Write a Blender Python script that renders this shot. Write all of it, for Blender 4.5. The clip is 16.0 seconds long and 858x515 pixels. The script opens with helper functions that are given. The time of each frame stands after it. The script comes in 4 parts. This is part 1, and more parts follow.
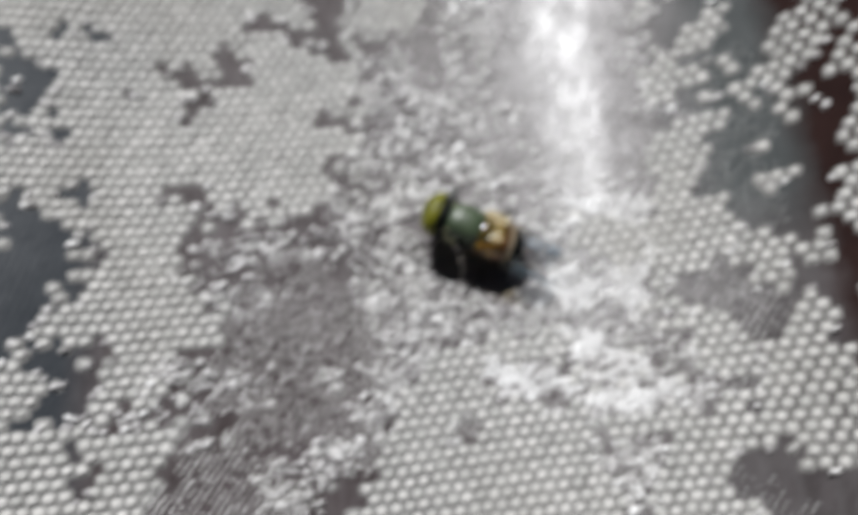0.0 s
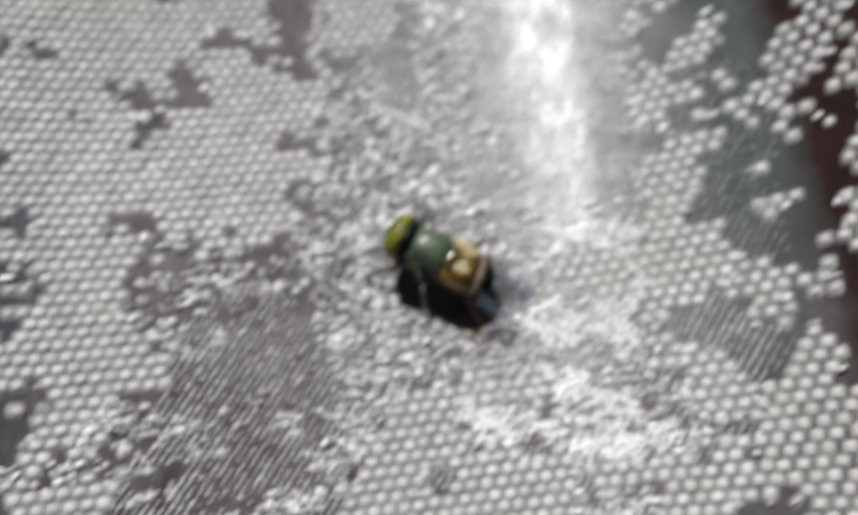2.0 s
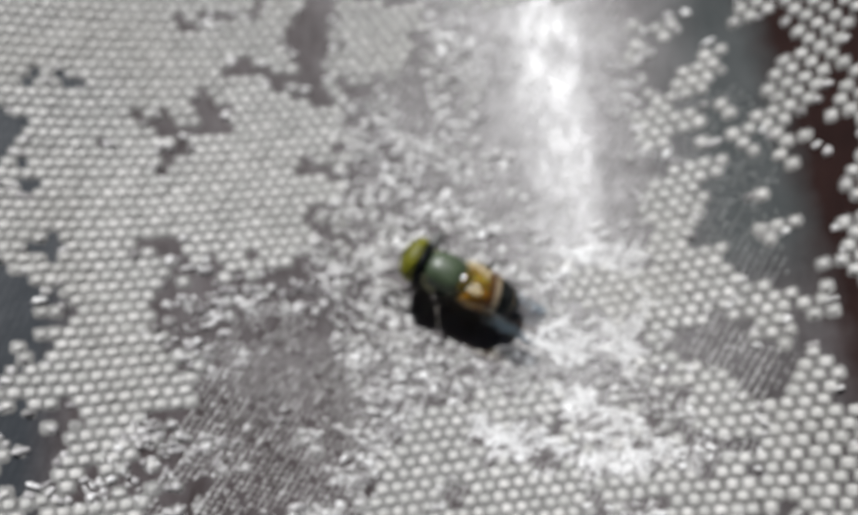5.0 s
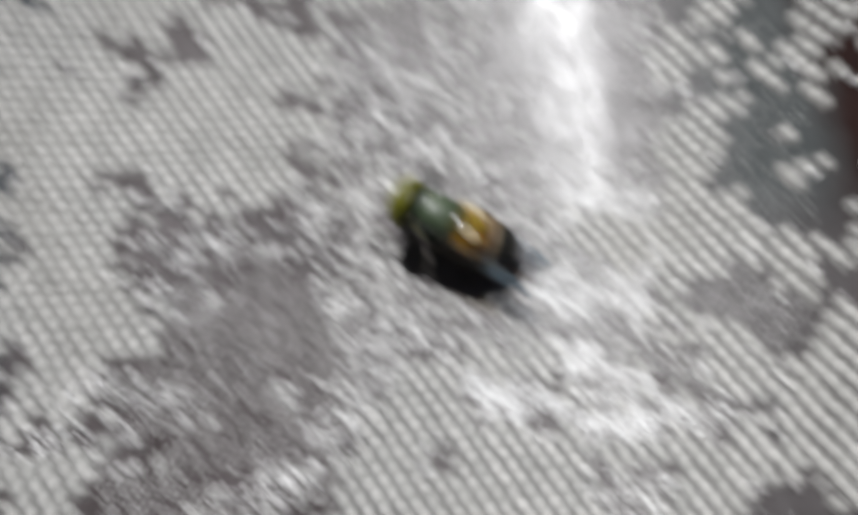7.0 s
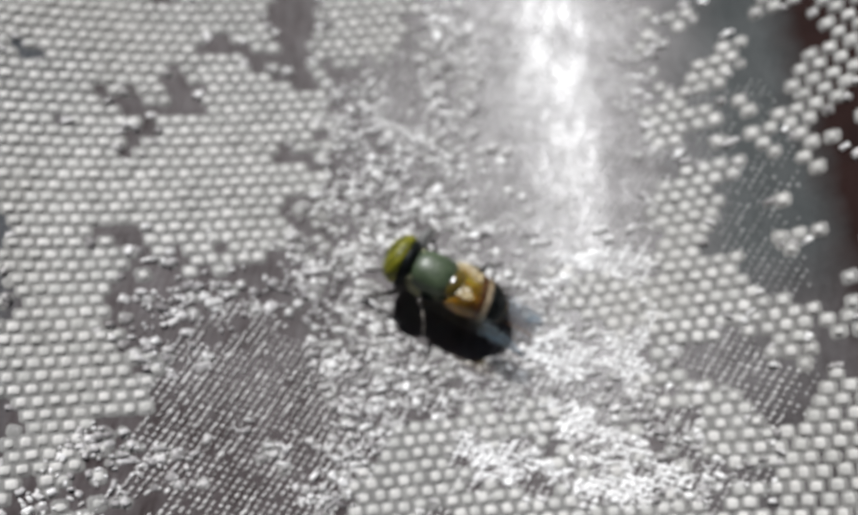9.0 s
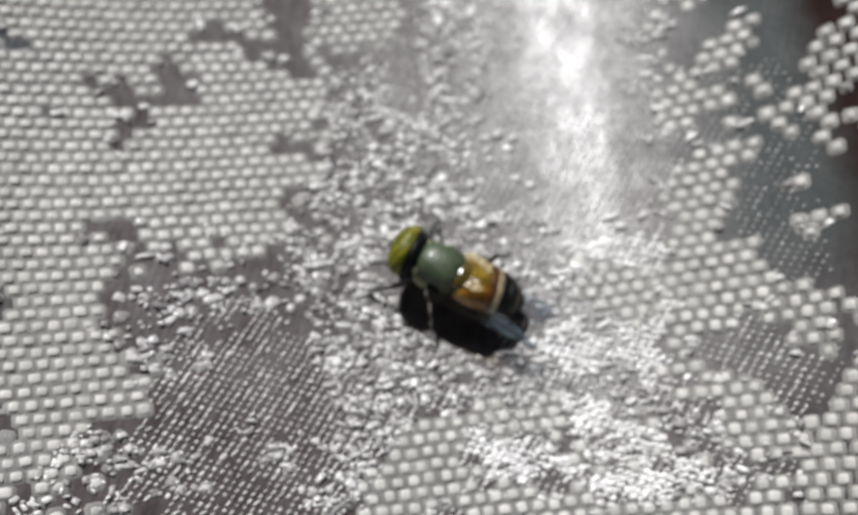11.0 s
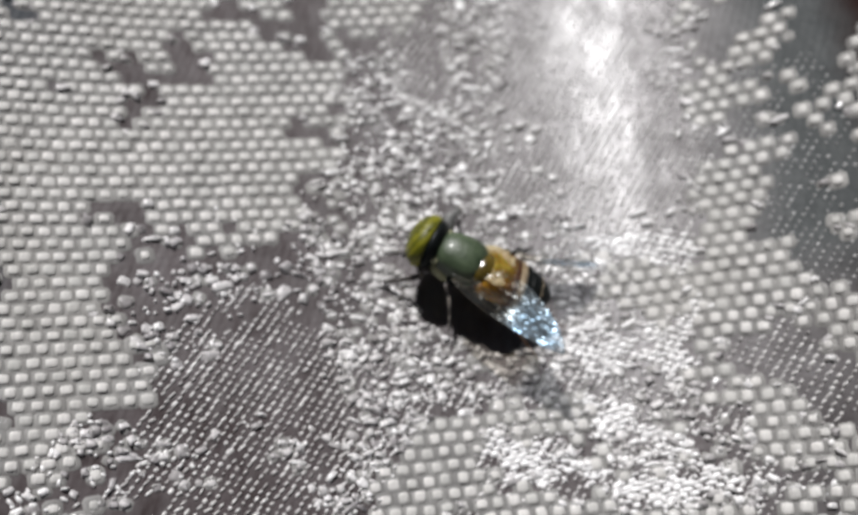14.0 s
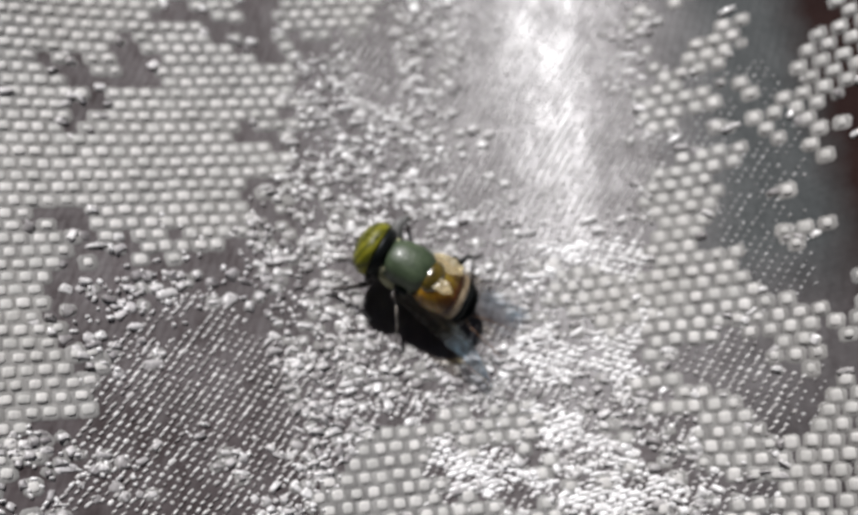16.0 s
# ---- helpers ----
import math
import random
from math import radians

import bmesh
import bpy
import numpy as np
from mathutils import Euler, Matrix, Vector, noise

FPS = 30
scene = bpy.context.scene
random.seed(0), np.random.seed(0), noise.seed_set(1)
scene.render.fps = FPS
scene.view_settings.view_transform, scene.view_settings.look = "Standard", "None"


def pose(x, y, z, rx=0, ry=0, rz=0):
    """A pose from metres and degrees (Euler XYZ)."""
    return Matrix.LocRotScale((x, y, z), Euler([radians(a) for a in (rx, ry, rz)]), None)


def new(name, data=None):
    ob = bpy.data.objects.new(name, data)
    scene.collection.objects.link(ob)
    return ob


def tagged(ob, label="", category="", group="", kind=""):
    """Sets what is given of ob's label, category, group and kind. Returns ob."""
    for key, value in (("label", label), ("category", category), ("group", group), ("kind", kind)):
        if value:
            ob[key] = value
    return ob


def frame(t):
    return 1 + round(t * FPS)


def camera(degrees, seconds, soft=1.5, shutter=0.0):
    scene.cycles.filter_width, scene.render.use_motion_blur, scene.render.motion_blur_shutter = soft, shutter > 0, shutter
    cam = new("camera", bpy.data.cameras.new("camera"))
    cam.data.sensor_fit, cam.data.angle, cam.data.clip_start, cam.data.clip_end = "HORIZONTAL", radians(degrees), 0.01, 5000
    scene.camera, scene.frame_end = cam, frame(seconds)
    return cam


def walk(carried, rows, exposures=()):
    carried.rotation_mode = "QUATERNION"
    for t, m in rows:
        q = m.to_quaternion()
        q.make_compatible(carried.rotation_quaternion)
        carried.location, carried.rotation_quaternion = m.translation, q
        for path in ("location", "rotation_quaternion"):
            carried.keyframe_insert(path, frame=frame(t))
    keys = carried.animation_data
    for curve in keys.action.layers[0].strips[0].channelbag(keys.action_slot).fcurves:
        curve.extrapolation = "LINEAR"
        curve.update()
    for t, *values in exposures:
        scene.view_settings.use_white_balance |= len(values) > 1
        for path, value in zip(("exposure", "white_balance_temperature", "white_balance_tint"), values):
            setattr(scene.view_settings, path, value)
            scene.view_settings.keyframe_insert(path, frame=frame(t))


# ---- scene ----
FSTOP = 29.0
cam = camera(41.0, 16.0, soft=2.7, shutter=0.8)
# the phone focuses close: sharp at the short distances of the second half
cam.data.dof.use_dof = True
cam.data.dof.focus_distance = 0.0665
cam.data.dof.aperture_fstop = FSTOP
PATH = [
    (0.0, -0.00900, -0.04271, 0.08669, 23.725, -4.574, -0.914),
    (0.5, -0.01009, -0.04181, 0.08382, 23.698, -4.295, -0.793),
    (1.0, -0.00671, -0.03934, 0.08066, 23.888, -5.346, -0.972),
    (1.5, -0.00654, -0.04051, 0.07968, 24.544, -3.616, -0.546),
    (2.0, -0.00467, -0.03907, 0.08034, 24.904, -3.645, -0.738),
    (2.5, -0.00655, -0.03955, 0.08116, 24.883, -3.117, -0.504),
    (3.0, -0.00385, -0.03818, 0.08347, 24.645, -3.219, -0.957),
    (3.2, -0.00465, -0.03828, 0.08368, 24.708, -3.004, -1.006),
    (5.5, -0.00661, -0.03905, 0.08414, 25.450, -5.099, -1.055),
    (6.0, -0.00514, -0.03974, 0.08147, 24.346, -5.352, -1.469),
    (6.5, -0.00656, -0.03797, 0.07980, 25.078, -4.186, -0.667),
    (7.0, -0.00402, -0.03885, 0.07551, 24.374, -3.545, 0.277),
    (7.5, -0.00673, -0.03840, 0.07468, 25.116, -4.337, 0.991),
    (8.0, -0.00548, -0.03669, 0.07387, 25.225, -4.791, 0.504),
    (8.5, -0.00707, -0.03679, 0.07529, 25.622, -4.981, 0.910),
    (9.0, -0.00583, -0.03646, 0.07614, 25.545, -5.284, 0.623),
    (9.2, -0.00580, -0.03579, 0.07621, 25.414, -5.242, 0.720),
    (11.3, -0.00643, -0.03552, 0.07136, 25.500, -4.999, -0.495),
    (11.5, -0.00649, -0.03603, 0.07003, 25.233, -4.979, -0.383),
    (12.0, -0.00650, -0.03577, 0.06953, 24.841, -4.765, 0.340),
    (12.5, -0.00668, -0.03419, 0.06977, 25.266, -5.360, 0.414),
    (13.0, -0.00717, -0.03471, 0.06658, 25.171, -5.286, 0.566),
    (13.5, -0.00825, -0.03390, 0.06869, 26.499, -5.978, 0.443),
    (14.0, -0.00827, -0.03519, 0.06916, 25.935, -6.339, 0.615),
    (14.5, -0.00866, -0.03540, 0.06800, 25.573, -6.172, 0.725),
    (15.0, -0.00766, -0.03491, 0.06692, 25.061, -6.455, 0.523),
    (15.5, -0.00656, -0.03353, 0.06708, 25.213, -7.069, 0.422),
    (16.0, -0.00614, -0.03339, 0.06971, 25.040, -7.341, 0.509),
]
EXPOSURES = [(0.0, 0.09, 6430, 8.5), (9.2, 0.09, 6430, 8.5), (11.3, 0.03, 6540, 8.5), (12.5, 0.0, 6530, 9), (16.0, 0.02, 6530, 11)]
# short jolts, a few of the hand, most added to blur the view: seconds, degrees up and degrees to the left within a
# thirtieth of a second
JOLTS = [(0.0, 0.16, -0.2), (0.5, 0.06, -0.42), (1.0, -0.23, -0.25), (1.5, 0.22, 0.25), (2.0, 0.2, -0.22), (2.5, -0.22, -0.2), (3.0, 0.22, 0.2), (5.5, 0.22, -0.22), (6.0, 0.2, 0.22), (6.5, 0.06, 0.1), (7.0, 0.62, 0.62), (8.0, 0.14, -0.12), (8.5, -0.1, 0.14), (13.5, 0.16, 0.06), (14.5, 0.07, 0.08), (15.0, 0.10, 0.10)]
ROWS = [(row[0], pose(*row[1:])) for row in PATH]
for t, up, left in JOLTS:
    still = next(m for s, m in ROWS if s == t)
    ROWS += [(t + step / FPS, still @ pose(0, 0, 0, step * up, step * left, 0)) for step in (-1, 1) if t + step / FPS > 0]
walk(cam, sorted(ROWS, key=lambda row: row[0]), EXPOSURES)

MM = 0.001

# ---- world and sun: open sky, sun behind the far side of the cloth ----
SUN_DIR = Vector((-0.255, 0.57, 0.78)).normalized()
world = bpy.data.worlds.new("sky")
scene.world = world
world.use_nodes = True
wn = world.node_tree.nodes
wl = world.node_tree.links
sky = wn.new("ShaderNodeTexSky")
sky.sky_type = "NISHITA"
sky.sun_disc = False
sky.sun_elevation = math.asin(SUN_DIR.z)
sky.sun_rotation = math.atan2(SUN_DIR.x, SUN_DIR.y)
sky.dust_density = 2.5
wl.new(sky.outputs[0], wn["Background"].inputs[0])
wn["Background"].inputs[1].default_value = 0.0135
sun_data = bpy.data.lights.new("sun", "SUN")
sun_data.energy = 4.5
sun_data.angle = radians(2.0)
sun_data.color = (1.0, 0.993, 0.992)
sun = new("sun", sun_data)
sun.rotation_mode = "QUATERNION"
sun.rotation_quaternion = SUN_DIR.to_track_quat("Z", "Y")
sun.location = SUN_DIR * 2.0


# ---- materials ----
class Mat:
    """A small builder of node materials."""

    def __init__(self, name):
        self.m = bpy.data.materials.new(name)
        self.m.use_nodes = True
        self.n = self.m.node_tree.nodes
        self.l = self.m.node_tree.links
        self.b = self.n["Principled BSDF"]
        self.out = self.n["Material Output"]
        self.co = self.n.new("ShaderNodeTexCoord").outputs["Object"]

    def set(self, **kw):
        for key, value in kw.items():
            self.b.inputs[key.replace("_", " ")].default_value = value
        return self

    def mapped(self, scale, turn=(0, 0, 0)):
        node = self.n.new("ShaderNodeMapping")
        node.inputs["Scale"].default_value = scale
        node.inputs["Rotation"].default_value = [radians(a) for a in turn]
        self.l.new(self.co, node.inputs[0])
        return node.outputs[0]

    def noise(self, scale, detail=3.0, co=None, rough=0.55):
        node = self.n.new("ShaderNodeTexNoise")
        node.inputs["Scale"].default_value = scale
        node.inputs["Detail"].default_value = detail
        node.inputs["Roughness"].default_value = rough
        self.l.new(co or self.co, node.inputs["Vector"])
        return node.outputs["Fac"]

    def wave(self, scale, co=None, distort=0.0, axis="X"):
        node = self.n.new("ShaderNodeTexWave")
        node.bands_direction = axis
        node.inputs["Scale"].default_value = scale
        node.inputs["Distortion"].default_value = distort
        node.inputs["Detail"].default_value = 1.0
        self.l.new(co or self.co, node.inputs["Vector"])
        return node.outputs["Fac"]

    def ramp(self, fac, *stops):
        node = self.n.new("ShaderNodeValToRGB")
        el = node.color_ramp.elements
        while len(el) < len(stops):
            el.new(0.5)
        for e, (p, c) in zip(el, stops):
            e.position = p
            e.color = (*c, 1) if isinstance(c, tuple) else (c, c, c, 1)
        self.l.new(fac, node.inputs[0])
        return node.outputs[0]

    def math(self, op, a, b):
        node = self.n.new("ShaderNodeMath")
        node.operation = op
        for k, v in enumerate((a, b)):
            if isinstance(v, (int, float)):
                node.inputs[k].default_value = v
            else:
                self.l.new(v, node.inputs[k])
        return node.outputs[0]

    def mix(self, fac, a, b, blend="MIX"):
        node = self.n.new("ShaderNodeMix")
        node.data_type = "RGBA"
        node.blend_type = blend
        for k, v in ((0, fac), (6, a), (7, b)):
            if isinstance(v, (int, float)):
                node.inputs[k].default_value = v
            elif isinstance(v, tuple):
                node.inputs[k].default_value = (*v, 1)
            else:
                self.l.new(v, node.inputs[k])
        return node.outputs[2]

    def bump(self, height, strength=0.5, distance=0.0001, normal=None):
        node = self.n.new("ShaderNodeBump")
        node.inputs["Strength"].default_value = strength
        node.inputs["Distance"].default_value = distance
        self.l.new(height, node.inputs["Height"])
        if normal:
            self.l.new(normal, node.inputs["Normal"])
        return node.outputs[0]

    def link(self, socket, name):
        self.l.new(socket, self.b.inputs[name])
        return self


def make_satin():
    """Grey lustrous floats over a matt ground; past a slanting line dark reflections are painted in maroon."""
    k = Mat("satin_ground")
    turned = k.mapped((1, 1, 1), (0, 0, -11))
    streak = k.mapped((1500, 420, 400), (0, 0, -40))
    s = k.noise(1.0, 4.0, streak)
    blot = k.noise(260.0, 3.0)
    twill = k.wave(620.0, k.mapped((1, 0.62, 1), (0, 0, 22)), 0.6)
    cross = k.wave(560.0, turned, 0.8, "Y")
    base = k.mix(k.ramp(blot, (0.35, 0.0), (0.65, 1.0)), SATIN_DARK, SATIN_LIGHT)
    base = k.mix(k.ramp(s, (0.35, 0.0), (0.7, 0.6)), base, SATIN_STREAK)
    # dark reflection on the right-hand slope, painted maroon past a slanting line
    axes = k.n.new("ShaderNodeSeparateXYZ")
    k.l.new(k.co, axes.inputs[0])
    line = k.math("ADD", axes.outputs[0], k.math("MULTIPLY", axes.outputs[1], 0.10))
    line = k.math("ADD", line, k.math("MULTIPLY", k.math("SUBTRACT", k.noise(300.0, 3.0), 0.5), 0.002))
    line = k.math("MULTIPLY", k.math("SUBTRACT", line, LOST_SHEEN_AT), 1 / 0.0022)
    lost_sheen = k.ramp(line, (0.0, 0.0), (1.0, 1.0))
    # dimmer grey-green reflection painted into the base colour short of that line
    cool = k.ramp(k.math("MULTIPLY", k.math("SUBTRACT", axes.outputs[0], 0.0175), 1 / 0.006), (0.0, 0.0), (1.0, 1.0))
    cool = k.math("MULTIPLY", cool, k.ramp(k.math("MULTIPLY", k.math("ADD", axes.outputs[1], 0.005), 1 / 0.005), (0.0, 0.25), (1.0, 1.0)))
    base = k.mix(cool, base, k.mix(blot, (0.036, 0.042, 0.043), (0.058, 0.064, 0.065)))
    west = k.ramp(k.math("MULTIPLY", k.math("SUBTRACT", -0.0262, axes.outputs[0]), 1 / 0.003), (0.0, 0.0), (1.0, 1.0))
    # gloss lowered westward, painting in how the sheen falls off
    dull = k.math("MULTIPLY", k.math("SUBTRACT", k.math("MULTIPLY", k.math("SUBTRACT", blot, 0.5), 0.006), axes.outputs[0]), 1 / 0.0262)
    dull = k.math("ADD", k.ramp(dull, (0.15, 0.0), (0.40, 0.5)), k.math("MULTIPLY", west, 0.5))
    base = k.mix(west, base, k.mix(blot, (0.024, 0.028, 0.034), (0.042, 0.048, 0.056)))
    base = k.mix(lost_sheen, base, k.mix(blot, (0.010, 0.0035, 0.003), (0.030, 0.011, 0.009)))
    k.link(base, "Base Color").set(Roughness=0.8, Specular_IOR_Level=0.15)
    height = k.math("ADD", k.math("MULTIPLY", twill, 0.3), k.math("MULTIPLY", cross, 0.15))
    height = k.math("ADD", height, k.math("MULTIPLY", s, 0.35))
    height = k.math("ADD", height, k.math("MULTIPLY", k.noise(1500.0, 3.0), 2.0))
    n = k.bump(height, 0.23, 0.00008)
    k.link(n, "Normal")
    gloss = k.n.new("ShaderNodeBsdfAnisotropic")
    gloss.inputs["Color"].default_value = (*SATIN_SHEEN, 1)
    k.l.new(n, gloss.inputs["Normal"])
    k.l.new(k.ramp(s, (0.3, SATIN_ROUGH - 0.06), (0.7, SATIN_ROUGH + 0.08)), gloss.inputs["Roughness"])
    mixer = k.n.new("ShaderNodeMixShader")
    fac = k.ramp(blot, (0.3, SATIN_GLOSS - 0.04), (0.7, SATIN_GLOSS + 0.04))
    # the sheen band is painted by mask: full gloss between two slightly leaning edges
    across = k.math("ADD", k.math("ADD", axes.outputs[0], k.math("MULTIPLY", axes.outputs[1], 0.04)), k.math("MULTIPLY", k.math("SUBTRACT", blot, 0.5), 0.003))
    sheen_mask = k.ramp(k.math("MULTIPLY", across, 1 / 0.02), (0.40, 0.62), (0.52, 1.0), (0.70, 1.0), (0.76, 0.55))
    sheen_mask = k.math("MULTIPLY", sheen_mask, k.ramp(k.math("MULTIPLY", k.math("ADD", axes.outputs[1], 0.014), 1 / 0.006), (0.0, 0.5), (1.0, 1.0)))
    fac = k.math("MULTIPLY", fac, sheen_mask)
    k.l.new(k.math("MULTIPLY", fac, k.math("MULTIPLY", k.ramp(lost_sheen, (0.0, 1.0), (1.0, 0.12)), k.math("MULTIPLY", k.ramp(cool, (0.0, 1.0), (1.0, 0.5)), k.ramp(dull, (0.0, 1.0), (0.5, 0.55), (1.0, 0.4))))), mixer.inputs[0])
    k.l.new(k.b.outputs[0], mixer.inputs[1])
    k.l.new(gloss.outputs[0], mixer.inputs[2])
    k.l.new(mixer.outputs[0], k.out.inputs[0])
    return k.m


LOST_SHEEN_AT = 0.0275
SATIN_DARK, SATIN_LIGHT, SATIN_STREAK = (0.038, 0.027, 0.027), (0.078, 0.062, 0.064), (0.11, 0.098, 0.10)
SATIN_SHEEN, SATIN_ROUGH, SATIN_GLOSS = (0.90, 0.90, 0.91), 0.48, 0.12


def make_thread(name, low, high, rough, spec, sheen=0.0, grain=1.0):
    """Bundled light yarn: hue and value drift from float to float, fine fibres along it."""
    k = Mat(name)
    isle = k.n.new("ShaderNodeNewGeometry").outputs["Random Per Island"]
    fibre = k.noise(1.0, 3.0, k.mapped((9000 * grain, 1500 * grain, 3000 * grain), (0, 0, -11)))
    dirt = k.noise(90.0 * grain, 4.0)
    each = k.n.new("ShaderNodeObjectInfo").outputs["Random"]
    col = k.mix(k.math("FRACT", k.math("ADD", isle, each), 0.0), low, high)
    col = k.mix(k.ramp(fibre, (0.3, 0.0), (0.75, 0.45)), col, tuple(0.62 * c for c in low))
    col = k.mix(k.ramp(dirt, (0.42, 0.0), (0.7, 0.35)), col, (0.36, 0.345, 0.32))
    k.link(col, "Base Color").set(Roughness=rough, Specular_IOR_Level=spec, Sheen_Weight=sheen)
    k.link(k.bump(fibre, 0.5, 0.00006), "Normal")
    return k.m


def make_wall(name, a, b):
    k = Mat(name)
    k.link(k.mix(k.noise(3.0, 5.0), a, b), "Base Color").set(Roughness=0.85)
    k.link(k.bump(k.noise(60.0, 4.0), 0.3, 0.004), "Normal")
    return k.m


def make_shell(name, low, high, rough, spec=0.5, scale=2600.0, coat=0.0, bump=0.25, stretch=(1, 1, 1), sub=0.0):
    """Insect cuticle: two tones, fine grain, a waxy gloss."""
    k = Mat(name)
    co = k.mapped(stretch)
    k.link(k.mix(k.ramp(k.noise(scale, 3.0, co), (0.32, 0.0), (0.68, 1.0)), low, high), "Base Color")
    k.set(Roughness=rough, Specular_IOR_Level=spec, Coat_Weight=coat, Coat_Roughness=0.12)
    if sub:
        k.set(Subsurface_Weight=sub, Subsurface_Scale=0.0006)
        k.b.inputs["Subsurface Radius"].default_value = (1.0, 0.45, 0.15)
    k.link(k.bump(k.noise(scale * 3, 3.0), bump, 0.00004), "Normal")
    return k.m


def make_amber():
    """Waxy orange flanks, straw-coloured saddle broken by brown clouds, darker towards the bands; its off-centre
    paleness paints in light.
    """
    k = Mat("amber_abdomen")
    axes = k.n.new("ShaderNodeSeparateXYZ")
    k.l.new(k.co, axes.inputs[0])
    cloud = k.noise(700.0, 4.0)
    drift = k.math("MULTIPLY", k.math("SUBTRACT", cloud, 0.5), 0.8)
    side = k.math("ADD", k.math("MULTIPLY", k.math("ABSOLUTE", k.math("ADD", axes.outputs[1], 0.0004), 0.0), 1 / 0.0016), drift)
    saddle = k.ramp(cloud, (0.36, (0.12, 0.066, 0.006)), (0.5, (0.27, 0.18, 0.018)), (0.64, (0.42, 0.33, 0.09)))
    flank = k.ramp(k.noise(1100.0, 3.0), (0.35, (0.15, 0.07, 0.005)), (0.65, (0.40, 0.205, 0.014)))
    col = k.mix(k.ramp(side, (0.35, 0.0), (0.75, 1.0)), saddle, flank)
    along = k.math("ADD", k.math("MULTIPLY", axes.outputs[0], -1 / 0.0022), k.math("MULTIPLY", drift, 0.4))
    col = k.mix(k.ramp(along, (0.72, 0.0), (0.95, 0.75)), col, (0.085, 0.028, 0.006))
    k.link(col, "Base Color").set(Roughness=0.3, Coat_Weight=0.6, Coat_Roughness=0.18, Subsurface_Weight=0.25, Subsurface_Scale=0.0006)
    k.link(k.bump(k.noise(1300.0, 3.0), 0.7, 0.0002), "Normal")
    return k.m


def make_eye():
    """Olive compound eye with darker wavy bars and tiny facets."""
    k = Mat("compound_eye")
    bars = k.wave(560.0, k.mapped((1, 0.45, 0.5), (0, 25, 30)), 9.0)
    col = k.mix(k.ramp(bars, (0.38, 0.0), (0.66, 1.0)), (0.085, 0.087, 0.004), (0.175, 0.168, 0.008))
    col = k.mix(k.ramp(k.noise(900.0, 2.0), (0.5, 0.0), (0.75, 0.6)), col, (0.035, 0.04, 0.004))
    k.link(col, "Base Color").set(Roughness=0.42, Specular_IOR_Level=0.35)
    cell = k.n.new("ShaderNodeTexVoronoi")
    cell.inputs["Scale"].default_value = 16000.0
    k.l.new(k.co, cell.inputs["Vector"])
    k.link(k.bump(cell.outputs["Distance"], 0.3, 0.00003), "Normal")
    return k.m


def make_flap():
    """Thin straw-coloured scale at the wing's root, half see-through."""
    k = Mat("calypter")
    k.link(k.mix(k.noise(1500.0, 3.0), (0.46, 0.36, 0.17), (0.80, 0.74, 0.58)), "Base Color").set(Roughness=0.25, Coat_Weight=0.5)
    clear = k.n.new("ShaderNodeBsdfTransparent")
    clear.inputs["Color"].default_value = (0.95, 0.88, 0.68, 1)
    mixer = k.n.new("ShaderNodeMixShader")
    mixer.inputs[0].default_value = 0.38
    k.l.new(clear.outputs[0], mixer.inputs[1])
    k.l.new(k.b.outputs[0], mixer.inputs[2])
    k.l.new(mixer.outputs[0], k.out.inputs[0])
    return k.m


def make_wing():
    """Clear membrane, crinkled towards the tip; the sky's blue reflection is painted into its gloss."""
    k = Mat("wing_membrane")
    ripple = k.noise(1.0, 3.0, k.mapped((420, 1100, 900), (0, 0, 14)))
    crinkle = k.noise(480.0, 3.0)
    n = k.bump(k.math("ADD", ripple, k.math("MULTIPLY", crinkle, 0.6)), 0.9, 0.0006)
    axes = k.n.new("ShaderNodeSeparateXYZ")
    k.l.new(k.co, axes.inputs[0])
    along = k.math("MULTIPLY", axes.outputs[0], -1 / 0.0088)
    # sheen masked off near the root, where shade hides the membrane
    outer = k.ramp(along, (0.44, 0.07), (0.62, 1.0))
    gloss = k.n.new("ShaderNodeBsdfAnisotropic")
    k.l.new(k.mix(k.math("MULTIPLY", outer, k.ramp(crinkle, (0.35, 0.5), (0.6, 1.0))), (0.95, 0.96, 0.88), (0.42, 0.68, 0.92)), gloss.inputs["Color"])
    gloss.inputs["Roughness"].default_value = 0.34
    k.l.new(n, gloss.inputs["Normal"])
    clear = k.n.new("ShaderNodeBsdfTransparent")
    k.l.new(k.mix(outer, (0.90, 0.85, 0.76), (0.80, 0.82, 0.85)), clear.inputs["Color"])
    film = k.n.new("ShaderNodeBsdfDiffuse")
    film.inputs["Color"].default_value = (0.66, 0.78, 0.86, 1)
    k.l.new(n, film.inputs["Normal"])
    both = k.n.new("ShaderNodeMixShader")
    both.inputs[0].default_value = 0.3
    k.l.new(gloss.outputs[0], both.inputs[1])
    k.l.new(film.outputs[0], both.inputs[2])
    mixer = k.n.new("ShaderNodeMixShader")
    k.l.new(k.math("MULTIPLY", outer, k.ramp(crinkle, (0.38, WING_GLOSS - 0.2), (0.62, WING_GLOSS + 0.2))), mixer.inputs[0])
    k.l.new(clear.outputs[0], mixer.inputs[1])
    k.l.new(both.outputs[0], mixer.inputs[2])
    k.l.new(mixer.outputs[0], k.out.inputs[0])
    return k.m


